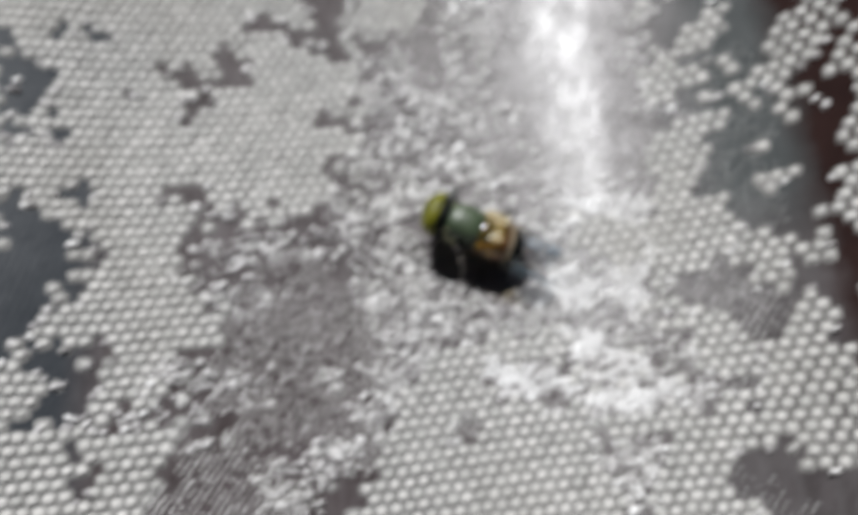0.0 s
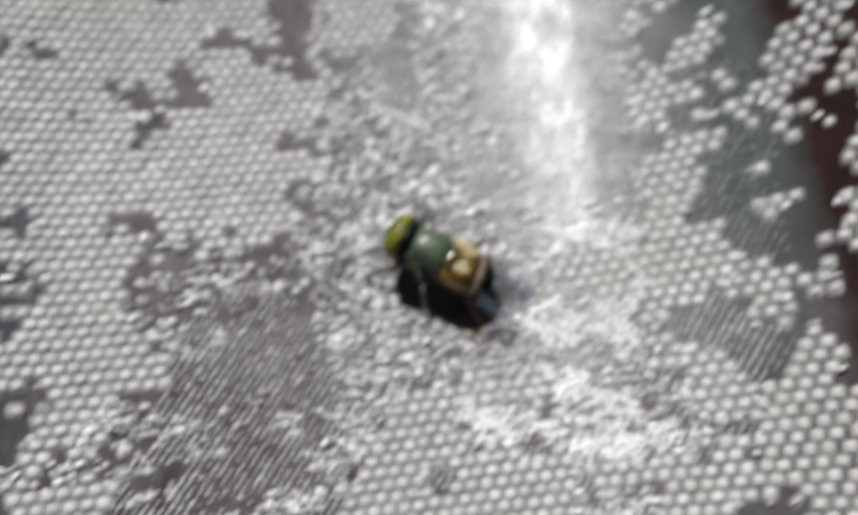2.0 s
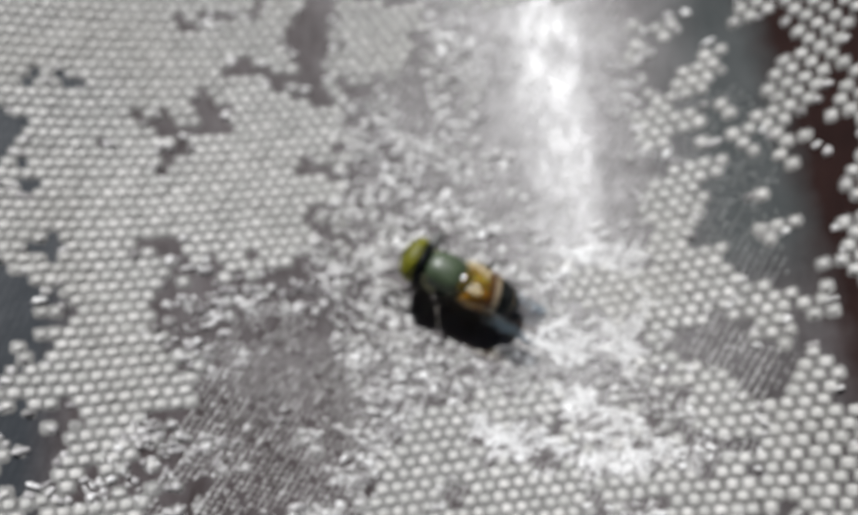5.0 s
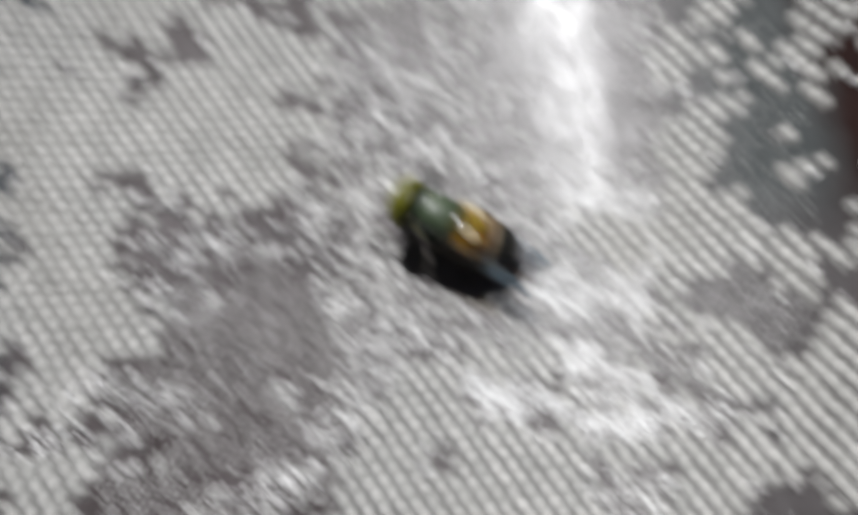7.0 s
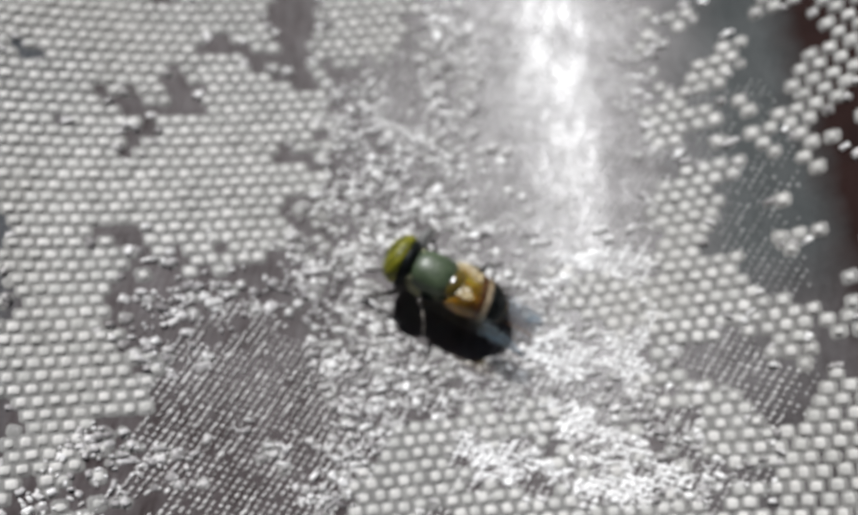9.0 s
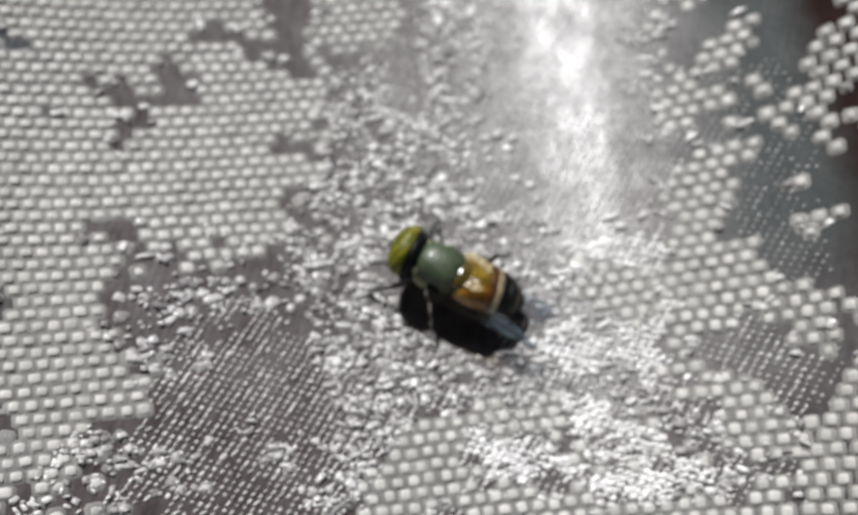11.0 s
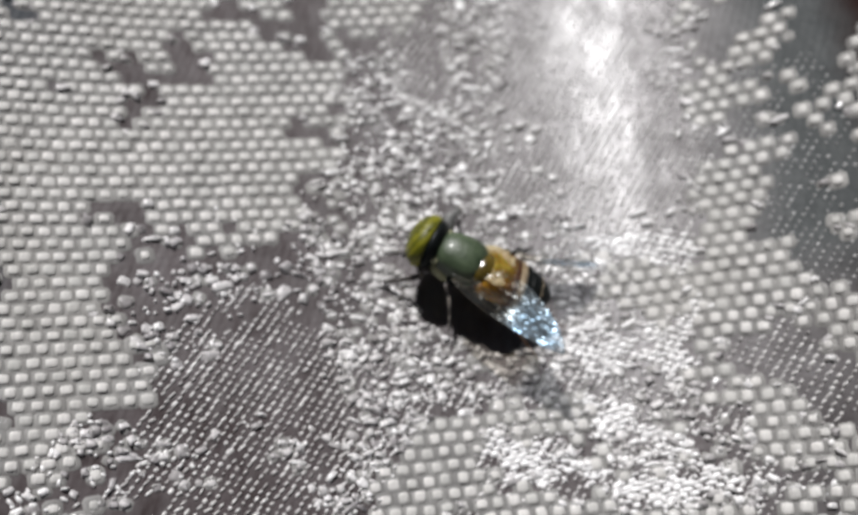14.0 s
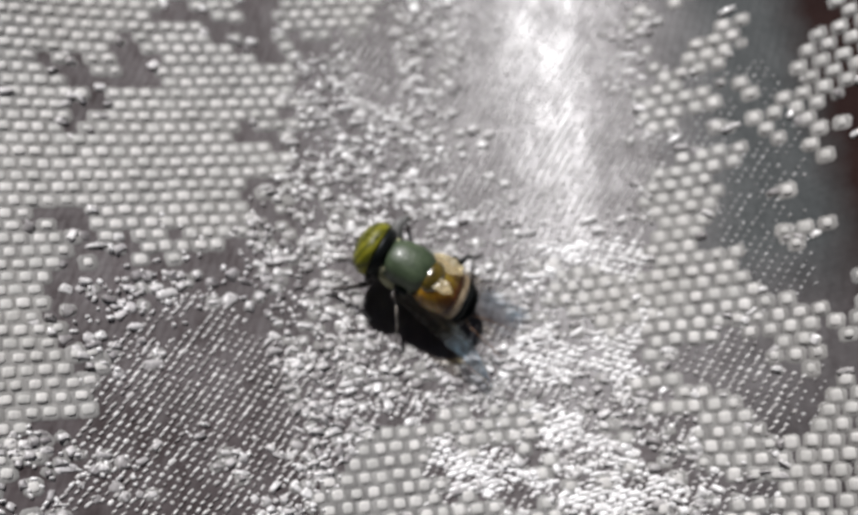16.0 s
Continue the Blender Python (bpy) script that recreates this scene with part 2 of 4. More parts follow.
WING_GLOSS = 0.38
M_SATIN = make_satin()
M_BEAD = make_thread("bead_yarn", (0.50, 0.495, 0.475), (0.72, 0.70, 0.68), 0.55, 0.4, 0.15)
M_BEAD_ONE = make_thread("bead_yarn_single", (0.50, 0.495, 0.475), (0.72, 0.70, 0.68), 0.55, 0.4, 0.15, 0.001)
M_FLECK = make_thread("bright_yarn", (0.60, 0.585, 0.58), (0.96, 0.95, 0.95), 0.30, 0.9, 0.1)
M_CRUMB = make_thread("dull_yarn", (0.20, 0.185, 0.19), (0.84, 0.82, 0.82), 0.38, 0.6)
M_BINDER = make_thread("grey_binder_yarn", (0.20, 0.195, 0.19), (0.32, 0.315, 0.305), 0.6, 0.3)
M_SHARD = make_thread("white_yarn", (0.78, 0.77, 0.77), (0.97, 0.965, 0.965), 0.30, 0.9, 0.1)
M_DOT = make_thread("fine_yarn", (0.34, 0.325, 0.32), (0.80, 0.79, 0.78), 0.34, 0.8)
M_SPECK = make_thread("speck_yarn", (0.30, 0.30, 0.30), (0.66, 0.66, 0.66), 0.4, 0.6)
M_TABLE = make_wall("dark_board", (0.10, 0.07, 0.05), (0.16, 0.11, 0.08))
M_WALL = make_wall("unseen_grey", (0.05, 0.047, 0.045), (0.07, 0.066, 0.063))
M_MAROON = make_wall("unseen_maroon", (0.075, 0.018, 0.014), (0.10, 0.028, 0.020))
M_EYE = make_eye()
M_BLACK = make_shell("black_cuticle", (0.004, 0.005, 0.005), (0.008, 0.010, 0.010), 0.42, 0.12)
M_THORAX = make_shell("green_grey_thorax", (0.014, 0.028, 0.012), (0.074, 0.102, 0.056), 0.45, 0.5, 900.0, 0.05, 0.9, (0.45, 1, 1))
M_SCUT = make_shell("olive_scutellum", (0.05, 0.036, 0.006), (0.115, 0.078, 0.012), 0.2, 0.6, 1800.0, 0.6)
M_PLEURA = make_shell("pale_pleura", (0.20, 0.21, 0.10), (0.38, 0.37, 0.24), 0.6)
M_AMBER = make_amber()
M_RUST = make_shell("rust_band", (0.022, 0.008, 0.004), (0.085, 0.026, 0.007), 0.35)
M_PALE = make_shell("pale_band", (0.20, 0.15, 0.09), (0.44, 0.35, 0.24), 0.4)
M_LEG = make_shell("dark_leg", (0.02, 0.018, 0.016), (0.06, 0.05, 0.045), 0.45)
M_BROWN = make_shell("brown_leg", (0.10, 0.05, 0.028), (0.24, 0.14, 0.085), 0.45)
M_GREY = make_shell("grey_leg", (0.10, 0.10, 0.098), (0.22, 0.22, 0.215), 0.5)
M_SHIN = make_shell("pale_leg", (0.16, 0.14, 0.12), (0.34, 0.31, 0.28), 0.5)
M_FLAP = make_flap()
M_WING = make_wing()
M_VEIN = make_shell("wing_vein", (0.035, 0.03, 0.02), (0.09, 0.075, 0.05), 0.4)


# ---- mesh helpers ----
def mesh_object(name, verts, faces, mat, parent=None, smooth=True):
    me = bpy.data.meshes.new(name)
    me.from_pydata(verts, [], faces)
    me.materials.append(mat)
    me.polygons.foreach_set("use_smooth", [smooth] * len(me.polygons))
    me.update()
    ob = new(name, me)
    ob.parent = parent
    return ob


def part(name, bm, mat, parent=None, label=""):
    me = bpy.data.meshes.new(name)
    bmesh.ops.recalc_face_normals(bm, faces=bm.faces)
    bm.to_mesh(me)
    bm.free()
    me.materials.append(mat)
    me.polygons.foreach_set("use_smooth", [True] * len(me.polygons))
    ob = new(name, me)
    ob.parent = parent
    return tagged(ob, label)


def value_noise(x, y, seed):
    """Smooth noise in -1..1 on numpy arrays, one cell a unit."""
    table = np.random.RandomState(seed).uniform(-1, 1, (64, 64))
    i, j = np.floor(x).astype(int), np.floor(y).astype(int)
    u, v = x - i, y - j
    u, v = u * u * (3 - 2 * u), v * v * (3 - 2 * v)
    a, b = table[i % 64, j % 64], table[(i + 1) % 64, j % 64]
    c, d = table[i % 64, (j + 1) % 64], table[(i + 1) % 64, (j + 1) % 64]
    return (a * (1 - u) + b * u) * (1 - v) + (c * (1 - u) + d * u) * v


# ---- the cloth: a shallow trough that climbs to one side (millimetres) ----
def settle(q, far):
    """Beyond far, the coordinate runs out gently, so that the cloth levels off."""
    over = np.maximum(np.abs(q) - far, 0)
    return np.sign(q) * (np.minimum(np.abs(q), far) + 10 * (1 - np.exp(-over / 10)))


def height(x, y):
    x, y = np.asarray(x, float), np.asarray(y, float)
    u, v = settle(x, 32.0) / 25, settle(y, 22.0) / 18
    z = TROUGH[0] * (u * u - 0.4) + TROUGH[1] * (u**3 - 0.6 * u) + TROUGH[2] * (u**4 - 0.4)
    z = z + TROUGH[3] * u * v + TROUGH[4] * (v * v - 0.3) + TROUGH[5] * u * u * v
    ripple = 0.10 * value_noise(x / 9 + 3, y / 16 + 5, 5)
    return 10 * z + ripple


def normal_at(x, y):
    e = 0.05
    gx = (height(x + e, y) - height(x - e, y)) / (2 * e)
    gy = (height(x, y + e) - height(x, y - e)) / (2 * e)
    n = np.stack([-gx, -gy, np.ones_like(gx)], -1)
    return n / np.linalg.norm(n, axis=-1, keepdims=True), gx, gy


def stroke(motif, *points):
    """One brush stroke of the woven motif: points x, y and half-width."""
    motif.append(points)


def field(motif, x, y):
    """How far inside the motif a place lies, in millimetres (outside: minus)."""
    best = np.full(x.shape, -99.0)
    for points in motif:
        for (ax, ay, ar), (bx, by, br) in zip(points, points[1:] or points):
            dx, dy = bx - ax, by - ay
            t = np.clip(((x - ax) * dx + (y - ay) * dy) / (dx * dx + dy * dy + 1e-9), 0, 1)
            best = np.maximum(best, ar + (br - ar) * t - np.hypot(x - ax - t * dx, y - ay - t * dy))
    return best


TROUGH = (0.488, 0.255, 0.083, 0.108, -0.008, 0.052)

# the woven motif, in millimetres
# no pale threads where the fly's shadow falls: shade put into the weave
FLY_SHADE = []
stroke(FLY_SHADE, (-1.2, -3.0, 1.5), (1.5, -4.2, 1.9), (4.2, -5.6, 1.5))
BLOTS = []
stroke(BLOTS, (-35.6, 9.7, 1.8), (-33.5, 8.7, 1), (-35.5, 5.6, 1.6))
stroke(BLOTS, (-31.9, 3.4, 0.4), (-34.8, 3.2, 0.9))
stroke(BLOTS, (-10.9, 31.5, 2.9), (-10.2, 25.2, 1.4), (-10.7, 21.4, 1.9), (-9.9, 17.7, 1))
stroke(BLOTS, (-11.5, 27.2, 1), (-13.9, 26.6, 0.7), (-15.4, 24.2, 0.4))
stroke(BLOTS, (-9.1, 21.1, 0.4), (-7.9, 23.4, 0.3))
stroke(BLOTS, (-17.2, 17.3, 0.4), (-15.4, 18.2, 0.5), (-13.9, 18.2, 0.5), (-12.8, 17.1, 0.5), (-10.6, 16.6, 0.5), (-8.7, 15.8, 0.7))
stroke(BLOTS, (-21.6, 21.6, 0.5), (-19.9, 22.7, 0.5), (-16.7, 23.7, 0.3))
stroke(BLOTS, (-33, 13.3, 0.3), (-30.7, 14, 0.7), (-29.9, 13.9, 0.4))
stroke(BLOTS, (-18.6, 14.5, 0.7), (-18.3, 12.5, 1.4), (-19.8, 11.5, 0.7))
stroke(BLOTS, (-21.9, 11.6, 0.8), (-23.4, 11.1, 0.4))
stroke(BLOTS, (-20.3, 9.8, 0.8), (-21.2, 7.9, 0.9), (-21.9, 7.1, 0.6))
stroke(BLOTS, (-18.8, 7.8, 0.3))
stroke(BLOTS, (-23.2, 5.7, 0.4))
stroke(BLOTS, (-26.2, 9, 0.3))
stroke(BLOTS, (-31.6, 3, 0.4))
stroke(BLOTS, (-32, 6.1, 0.4))
stroke(BLOTS, (-10.8, 8.8, 0.6), (-8.5, 9.3, 0.6), (-7.2, 11.2, 1))
stroke(BLOTS, (-30.3, -1.2, 0.5), (-28.7, -1.3, 0.4))
stroke(BLOTS, (-16.8, -18.8, 0.7), (-19.3, -19.9, 0.8))
stroke(BLOTS, (-24.4, -20.1, 0.5), (-26.4, -20.6, 0.4))
stroke(BLOTS, (-8.4, 2.9, 0.7), (-6.5, 2.1, 0.5))
stroke(BLOTS, (-9.1, 4.9, 0.4), (-7.5, 5.5, 0.2))
stroke(BLOTS, (-23.0, -0.2, 0.3), (-20.8, 0.4, 0.5), (-20.4, -1.7, 0.7), (-20.7, -3.5, 0.4))
stroke(BLOTS, (-19.9, -2.5, 0.4), (-18.5, -2.2, 0.6), (-17.1, -1.1, 0.3), (-16.6, -0.4, 0.2))
stroke(BLOTS, (-16.0, -4.8, 0.4), (-15.3, -4.1, 0.4))
stroke(BLOTS, (-18.7, -6.7, 0.5), (-16.6, -5.7, 0.6), (-15.0, -5.4, 0.4))
stroke(BLOTS, (-22.2, -7.0, 0.4), (-21.0, -8.1, 0.4), (-19.6, -8.6, 0.3), (-19.4, -10.0, 0.3))
stroke(BLOTS, (-11.6, -2.7, 0.7), (-10.3, -3.8, 0.6))
stroke(BLOTS, (-12.5, -5.6, 0.6), (-14.6, -7.2, 0.7))
stroke(BLOTS, (-8.2, -4.0, 0.4))
stroke(BLOTS, (-9.2, 3.5, 0.1), (-7.2, 4.2, 0.2))
stroke(BLOTS, (-6.4, -0.4, 0.4))
stroke(BLOTS, (-8.3, 1.6, 0.3))
stroke(BLOTS, (-22.0, -18.3, 0.6), (-20.7, -18.6, 0.6))
stroke(BLOTS, (-24.2, -19.1, 0.3), (-23.1, -18.7, 0.3))
stroke(BLOTS, (-20.9, -14.2, 0.4))
stroke(BLOTS, (-4.4, 6.4, 0.3))
stroke(BLOTS, (-34.4, -3.1, 1.1), (-32.2, -5.5, 1.8), (-30.7, -7.6, 2.0), (-32.2, -9.2, 1.8))
stroke(BLOTS, (-29.5, -2.3, 0.7), (-30.4, -1.1, 0.5))
stroke(BLOTS, (-28.8, -5.4, 0.6), (-29.1, -10.1, 0.8))
stroke(BLOTS, (-31.5, -11.3, 1.4), (-33.1, -13.3, 1.4))
stroke(BLOTS, (-30.3, -15.5, 1.5), (-27.6, -16.4, 1.2), (-28.9, -18.5, 1.3), (-31.2, -20.1, 0.7))
stroke(BLOTS, (-26.8, -14.0, 0.5), (-26.6, -15.9, 0.6))
stroke(BLOTS, (-34.2, -8.1, 2.0), (-34.9, -13.5, 2.4))
stroke(BLOTS, (-24.0, -19.3, 0.4), (-22.8, -19.2, 0.3))
stroke(BLOTS, (-27.8, -22.2, 0.4), (-26.8, -24.5, 0.5))
DOTS = []
stroke(DOTS, (-16.9, -13.7, 1.8), (-14.3, -10.4, 2.1))
stroke(DOTS, (-19.6, -19.5, 1.8), (-16.4, -18.2, 2.1))
stroke(DOTS, (-11.8, -9.6, 2.5), (-5.4, -8.1, 2.1))
stroke(DOTS, (-15.7, -14.4, 1.8), (-5.9, -13.1, 3.6))
stroke(DOTS, (-16.7, -18.2, 2.1), (-7.2, -17.4, 3.9))
stroke(DOTS, (-16.4, -8.2, 1.4), (-11.0, -5.8, 1.4))
stroke(DOTS, (-17.5, -22.7, 3.2), (-14.3, -25, 2.4), (-20, -26.1, 2.3))
stroke(DOTS, (21.6, -6.5, 1.6), (23.7, -7.8, 1.4))
stroke(DOTS, (16.6, 8.5, 2.3), (15.8, 3.6, 2.3), (16.3, -2.4, 1.8))
stroke(DOTS, (10.7, -0.9, 2.8), (7.3, 4.8, 2.4), (3.7, 7.9, 3))
stroke(DOTS, (24.3, -13.1, 1), (24.4, -11.4, 0.8))
stroke(DOTS, (5.1, 25.1, 3.3), (5.9, 16.8, 3.7), (4.2, 9.5, 2.5))
stroke(DOTS, (18.1, -11.1, 1.0), (20.3, -12.8, 1.3))
stroke(DOTS, (18.9, -15.8, 1.1), (22.8, -17.1, 1.3))
stroke(DOTS, (20.7, -7.3, 1.0), (24.5, -9.4, 1.3))
stroke(DOTS, (15.2, -9.3, 0.7), (16.8, -10.4, 0.8))
LAND = []
stroke(LAND, (-4.9, 22.2, 3.8), (-4, 26, 3.9), (-2.5, 32.6, 4.7))
ISLES = []
stroke(ISLES, (-2.6, -23.9, 3.4), (3.5, -23.1, 3.9), (10.4, -24.8, 3.8))
stroke(ISLES, (17.9, -23.8, 2), (21.2, -26.6, 2.3))
stroke(ISLES, (-5.2, -28.3, 3.3), (3.3, -28.1, 3.8))
stroke(ISLES, (26.4, -16.4, 2.2), (28.3, -21, 2.1))
stroke(ISLES, (25.6, 20.5, 0.6), (26.9, 20.3, 1.2), (28.1, 20.5, 1.2))
stroke(ISLES, (30, 17.4, 1.2), (30.6, 14.1, 1), (29.3, 12.7, 1.6), (29, 10.7, 1))
stroke(ISLES, (27.9, 13.1, 0.7))
stroke(ISLES, (30.1, 20.5, 1.6), (32, 18.4, 1.4), (33, 16.5, 0.7))
stroke(ISLES, (31.2, 8.1, 1), (32.6, 8.1, 1.1), (33.1, 6.3, 1.2))
stroke(ISLES, (31.8, 11.7, 0.5), (31.7, 9.8, 0.5), (32.3, 10.1, 0.4))
stroke(ISLES, (29.3, 6.9, 0.3))
stroke(ISLES, (29.8, 5.7, 0.3))
stroke(ISLES, (31.6, 4.7, 0.4), (31.4, 3.9, 0.3))
stroke(ISLES, (32.1, 2.2, 1.2), (31.3, 1.9, 0.6))
stroke(ISLES, (31.2, -1.1, 1), (31.7, -3.7, 1.3), (31, -5, 0.7))
stroke(ISLES, (31.5, -9.4, 0.5), (31.4, -10.9, 0.3))
stroke(ISLES, (21.1, 21.5, 0.6), (20.7, 20.3, 0.5))
stroke(ISLES, (23.8, 17.4, 0.5), (23, 16.1, 1), (21.3, 15.4, 0.9), (22.2, 14.3, 0.6))
stroke(ISLES, (19.5, 13.4, 1.4), (19.3, 11, 1.5))
stroke(ISLES, (17.7, 19.1, 0.6), (18.4, 22.3, 0.5))
stroke(ISLES, (21.6, 11.4, 0.4), (22.6, 11.4, 0.4), (23.6, 12.4, 0.6), (24.3, 10.6, 0.5), (25.1, 8.9, 0.5), (26.4, 10, 0.6), (27.2, 8.8, 0.5), (27.8, 6.8, 0.6), (27.8, 5.3, 0.3))
stroke(ISLES, (22.2, 9.1, 0.4))
stroke(ISLES, (25.3, 7, 0.3))
stroke(ISLES, (26.1, 3.6, 0.4))
stroke(ISLES, (26.7, 0.3, 0.5), (27.3, 0.7, 0.4))
stroke(ISLES, (28.5, -2.7, 0.3))
stroke(ISLES, (22.4, 6.8, 0.9), (20.8, 6.3, 1.7), (19.4, 3.9, 1.7), (21.5, 4.6, 1.1))
stroke(ISLES, (19.2, 1.5, 1.5), (20.9, 2.6, 0.7))
stroke(ISLES, (22.8, -0.2, 0.4))
stroke(ISLES, (19.2, -1.9, 2), (21.5, -2.1, 1.7), (23.1, -3.4, 1))
stroke(ISLES, (20, -4.8, 1.6), (18.4, -5, 1.1))
stroke(ISLES, (25.2, -4.1, 0.6), (25.3, -5.8, 0.9), (24.5, -6.2, 0.8), (26, -7.1, 0.7))
stroke(ISLES, (27, -5.6, 0.7), (28.6, -6, 0.6), (29, -6.4, 0.3))
stroke(ISLES, (25.4, -8.2, 0.5))
stroke(ISLES, (27.4, -7.3, 0.3))
stroke(ISLES, (27.9, -9.8, 0.5), (28.1, -11.7, 1), (27.4, -13.8, 1.7), (28, -16.1, 1.6), (29.4, -15.1, 0.7))
stroke(ISLES, (25.5, -13.2, 0.7), (26, -16.5, 0.7))
stroke(ISLES, (28, -19.6, 0.9), (29.4, -19, 1.2), (30.7, -18.2, 0.9))
stroke(ISLES, (28.7, -21.9, 1.3))
stroke(ISLES, (22.4, -18.7, 1.7), (24.4, -20, 1.1), (25.2, -18.5, 0.6))
stroke(ISLES, (19.7, -20.7, 2.3))
stroke(ISLES, (-2, -17, 2.3), (0.6, -13.4, 1.9), (-2.9, -19.1, 2.1))
stroke(ISLES, (4.7, -18.9, 2.1), (9.7, -19.4, 2.1))
stroke(ISLES, (12.9, -1.5, 1.6), (15.3, -3.7, 1.3))
stroke(ISLES, (17.6, -6.7, 1))
stroke(ISLES, (3.5, -11.6, 0.8), (6.5, -11.4, 0.9), (9.5, -11.0, 0.8))
stroke(ISLES, (5.3, -12.5, 0.6), (9.6, -12.0, 0.7))
stroke(ISLES, (3.9, -10.7, 0.4), (5.3, -10.2, 0.3))
stroke(ISLES, (9.3, -12.9, 0.6), (11.3, -13.6, 0.6))
stroke(ISLES, (10.6, -14.5, 0.4), (12.9, -14.7, 0.4))
stroke(ISLES, (14.4, -14.2, 0.4), (14.5, -15.2, 0.4))
stroke(ISLES, (-0.5, -15.6, 1.3), (2.1, -15.6, 1.1))
stroke(ISLES, (0.2, -11.8, 0.6), (0.5, -14.1, 0.6))
stroke(ISLES, (5.4, -16.0, 0.6), (6.8, -16.7, 0.6))
stroke(ISLES, (3.2, -17.2, 0.6), (4.2, -17.8, 0.6))
stroke(ISLES, (10.2, -16.5, 0.7), (11.4, -17.2, 0.7))
stroke(ISLES, (9.7, -18.6, 0.5), (10.9, -18.6, 0.5))
stroke(ISLES, (13.7, -18.3, 1.0), (16.2, -18.3, 1.0), (19.2, -18.5, 0.9))
stroke(ISLES, (17.8, -17.1, 0.4))
stroke(ISLES, (16.6, -8.6, 0.6), (19.4, -8.5, 0.7))
stroke(ISLES, (18.1, -10.2, 0.6), (21.1, -10.2, 0.7))
stroke(ISLES, (20.6, -11.2, 0.7), (22.4, -11.3, 0.7))
stroke(ISLES, (20.9, -12.9, 0.7), (23.1, -13.5, 0.7))
stroke(ISLES, (21.4, -14.1, 0.6), (23.6, -14.2, 0.5))
stroke(ISLES, (21.8, -15.1, 0.5))
stroke(ISLES, (16.9, -13.3, 0.5), (18.1, -14.4, 0.5))
stroke(ISLES, (14.7, -11.5, 0.5), (16.3, -12.5, 0.6))
stroke(ISLES, (21.5, -18.6, 0.8), (23.8, -18.8, 0.7))
stroke(ISLES, (23.1, -16.6, 0.4))
stroke(ISLES, (10.9, 0.6, 0.5), (15.1, -0.9, 0.6))
FLECKS = []
stroke(FLECKS, (-20.3, -5.5, 0.9), (-16.8, -4.3, 1.4), (-12.7, -3.5, 1.4))
stroke(FLECKS, (-23.3, -16.3, 1.1), (-19.3, -16.6, 1.1))
stroke(FLECKS, (-17.8, -8.4, 0.9), (-14.8, -9.0, 0.9))
stroke(FLECKS, (-24.7, -20.0, 0.8), (-21.8, -19.7, 0.7))
stroke(FLECKS, (-19.7, -4.6, 0.9), (-17.5, -4.4, 0.8), (-14.2, -3.9, 0.8), (-13.6, -1.9, 0.6))
stroke(FLECKS, (-13.4, -4.4, 0.7), (-8.9, -2.1, 0.9), (-5.6, -3.9, 1.2))
stroke(FLECKS, (-5.8, 0.1, 1.0), (-2.5, 2.3, 1.6))
stroke(FLECKS, (-19.7, -7.8, 0.4), (-16.7, -8.6, 0.5), (-14.8, -8.9, 0.5))
stroke(FLECKS, (-21.7, -15.8, 1.2), (-18.7, -16.2, 0.9), (-15.6, -16.2, 0.7))
stroke(FLECKS, (-11.4, -12.2, 0.3))
stroke(FLECKS, (-9.2, -17.2, 0.3))
stroke(FLECKS, (-14.2, -14.2, 0.4))
stroke(FLECKS, (-15.0, 0.6, 0.4), (-12.9, -0.9, 0.4))
stroke(FLECKS, (-0.2, -6.7, 1.8), (-2.4, -4.9, 1.8))
stroke(FLECKS, (-11.9, -24.1, 2.5), (-9.4, -21.4, 1.7))
stroke(FLECKS, (14.3, -22.8, 3.3))
stroke(FLECKS, (-4.9, 14, 3.1), (-2, 10.9, 3.6), (-4.8, 5.3, 3.4))
stroke(FLECKS, (-6.5, 1.1, 3.3), (-4.7, -3.7, 3.2), (-4.6, -6.9, 2.7))
stroke(FLECKS, (-2, 3.5, 2.9), (1.7, 3.7, 3.4), (7.2, 1.7, 2.9))
stroke(FLECKS, (-2.9, -10, 2.5), (0.6, -9, 2.7), (6.8, -7.9, 2.7))
stroke(FLECKS, (3.9, 16.8, 1.9), (6.5, 21.4, 1.6))
stroke(FLECKS, (3.1, 24.5, 1.7))
stroke(FLECKS, (7.4, 6.3, 1.5))
stroke(FLECKS, (11.5, -2.4, 3.2), (13.9, -6.3, 3.5), (14.4, -10.9, 3.4), (12.2, -12.6, 2.6))
stroke(FLECKS, (11.2, 0.5, 2.6), (15.2, 1.2, 2.5))
stroke(FLECKS, (6.6, -12.5, 2.6), (11.3, -14.7, 3), (17, -15.5, 2.8), (18.4, -12.6, 1.6))
stroke(FLECKS, (-4.6, -13.7, 1.7), (-2, -11.8, 1.7), (-5.3, -18, 1.6))
stroke(FLECKS, (17.4, 20.9, 2.2), (16.1, 14.5, 1.4))
stroke(FLECKS, (10, 3.6, 1.2), (13.7, 4.3, 0.9))
stroke(FLECKS, (-24.5, -18.7, 1))
stroke(FLECKS, (16.7, 3.4, 1.4), (16.8, -0, 1.3))
stroke(FLECKS, (21.2, -15.5, 1.5))
stroke(FLECKS, (18.8, 9.6, 0.9))
stroke(FLECKS, (16.6, -8.9, 1.7))
stroke(FLECKS, (-8.7, -13.9, 0.6))
stroke(FLECKS, (-19.6, 2.5, 0.6))
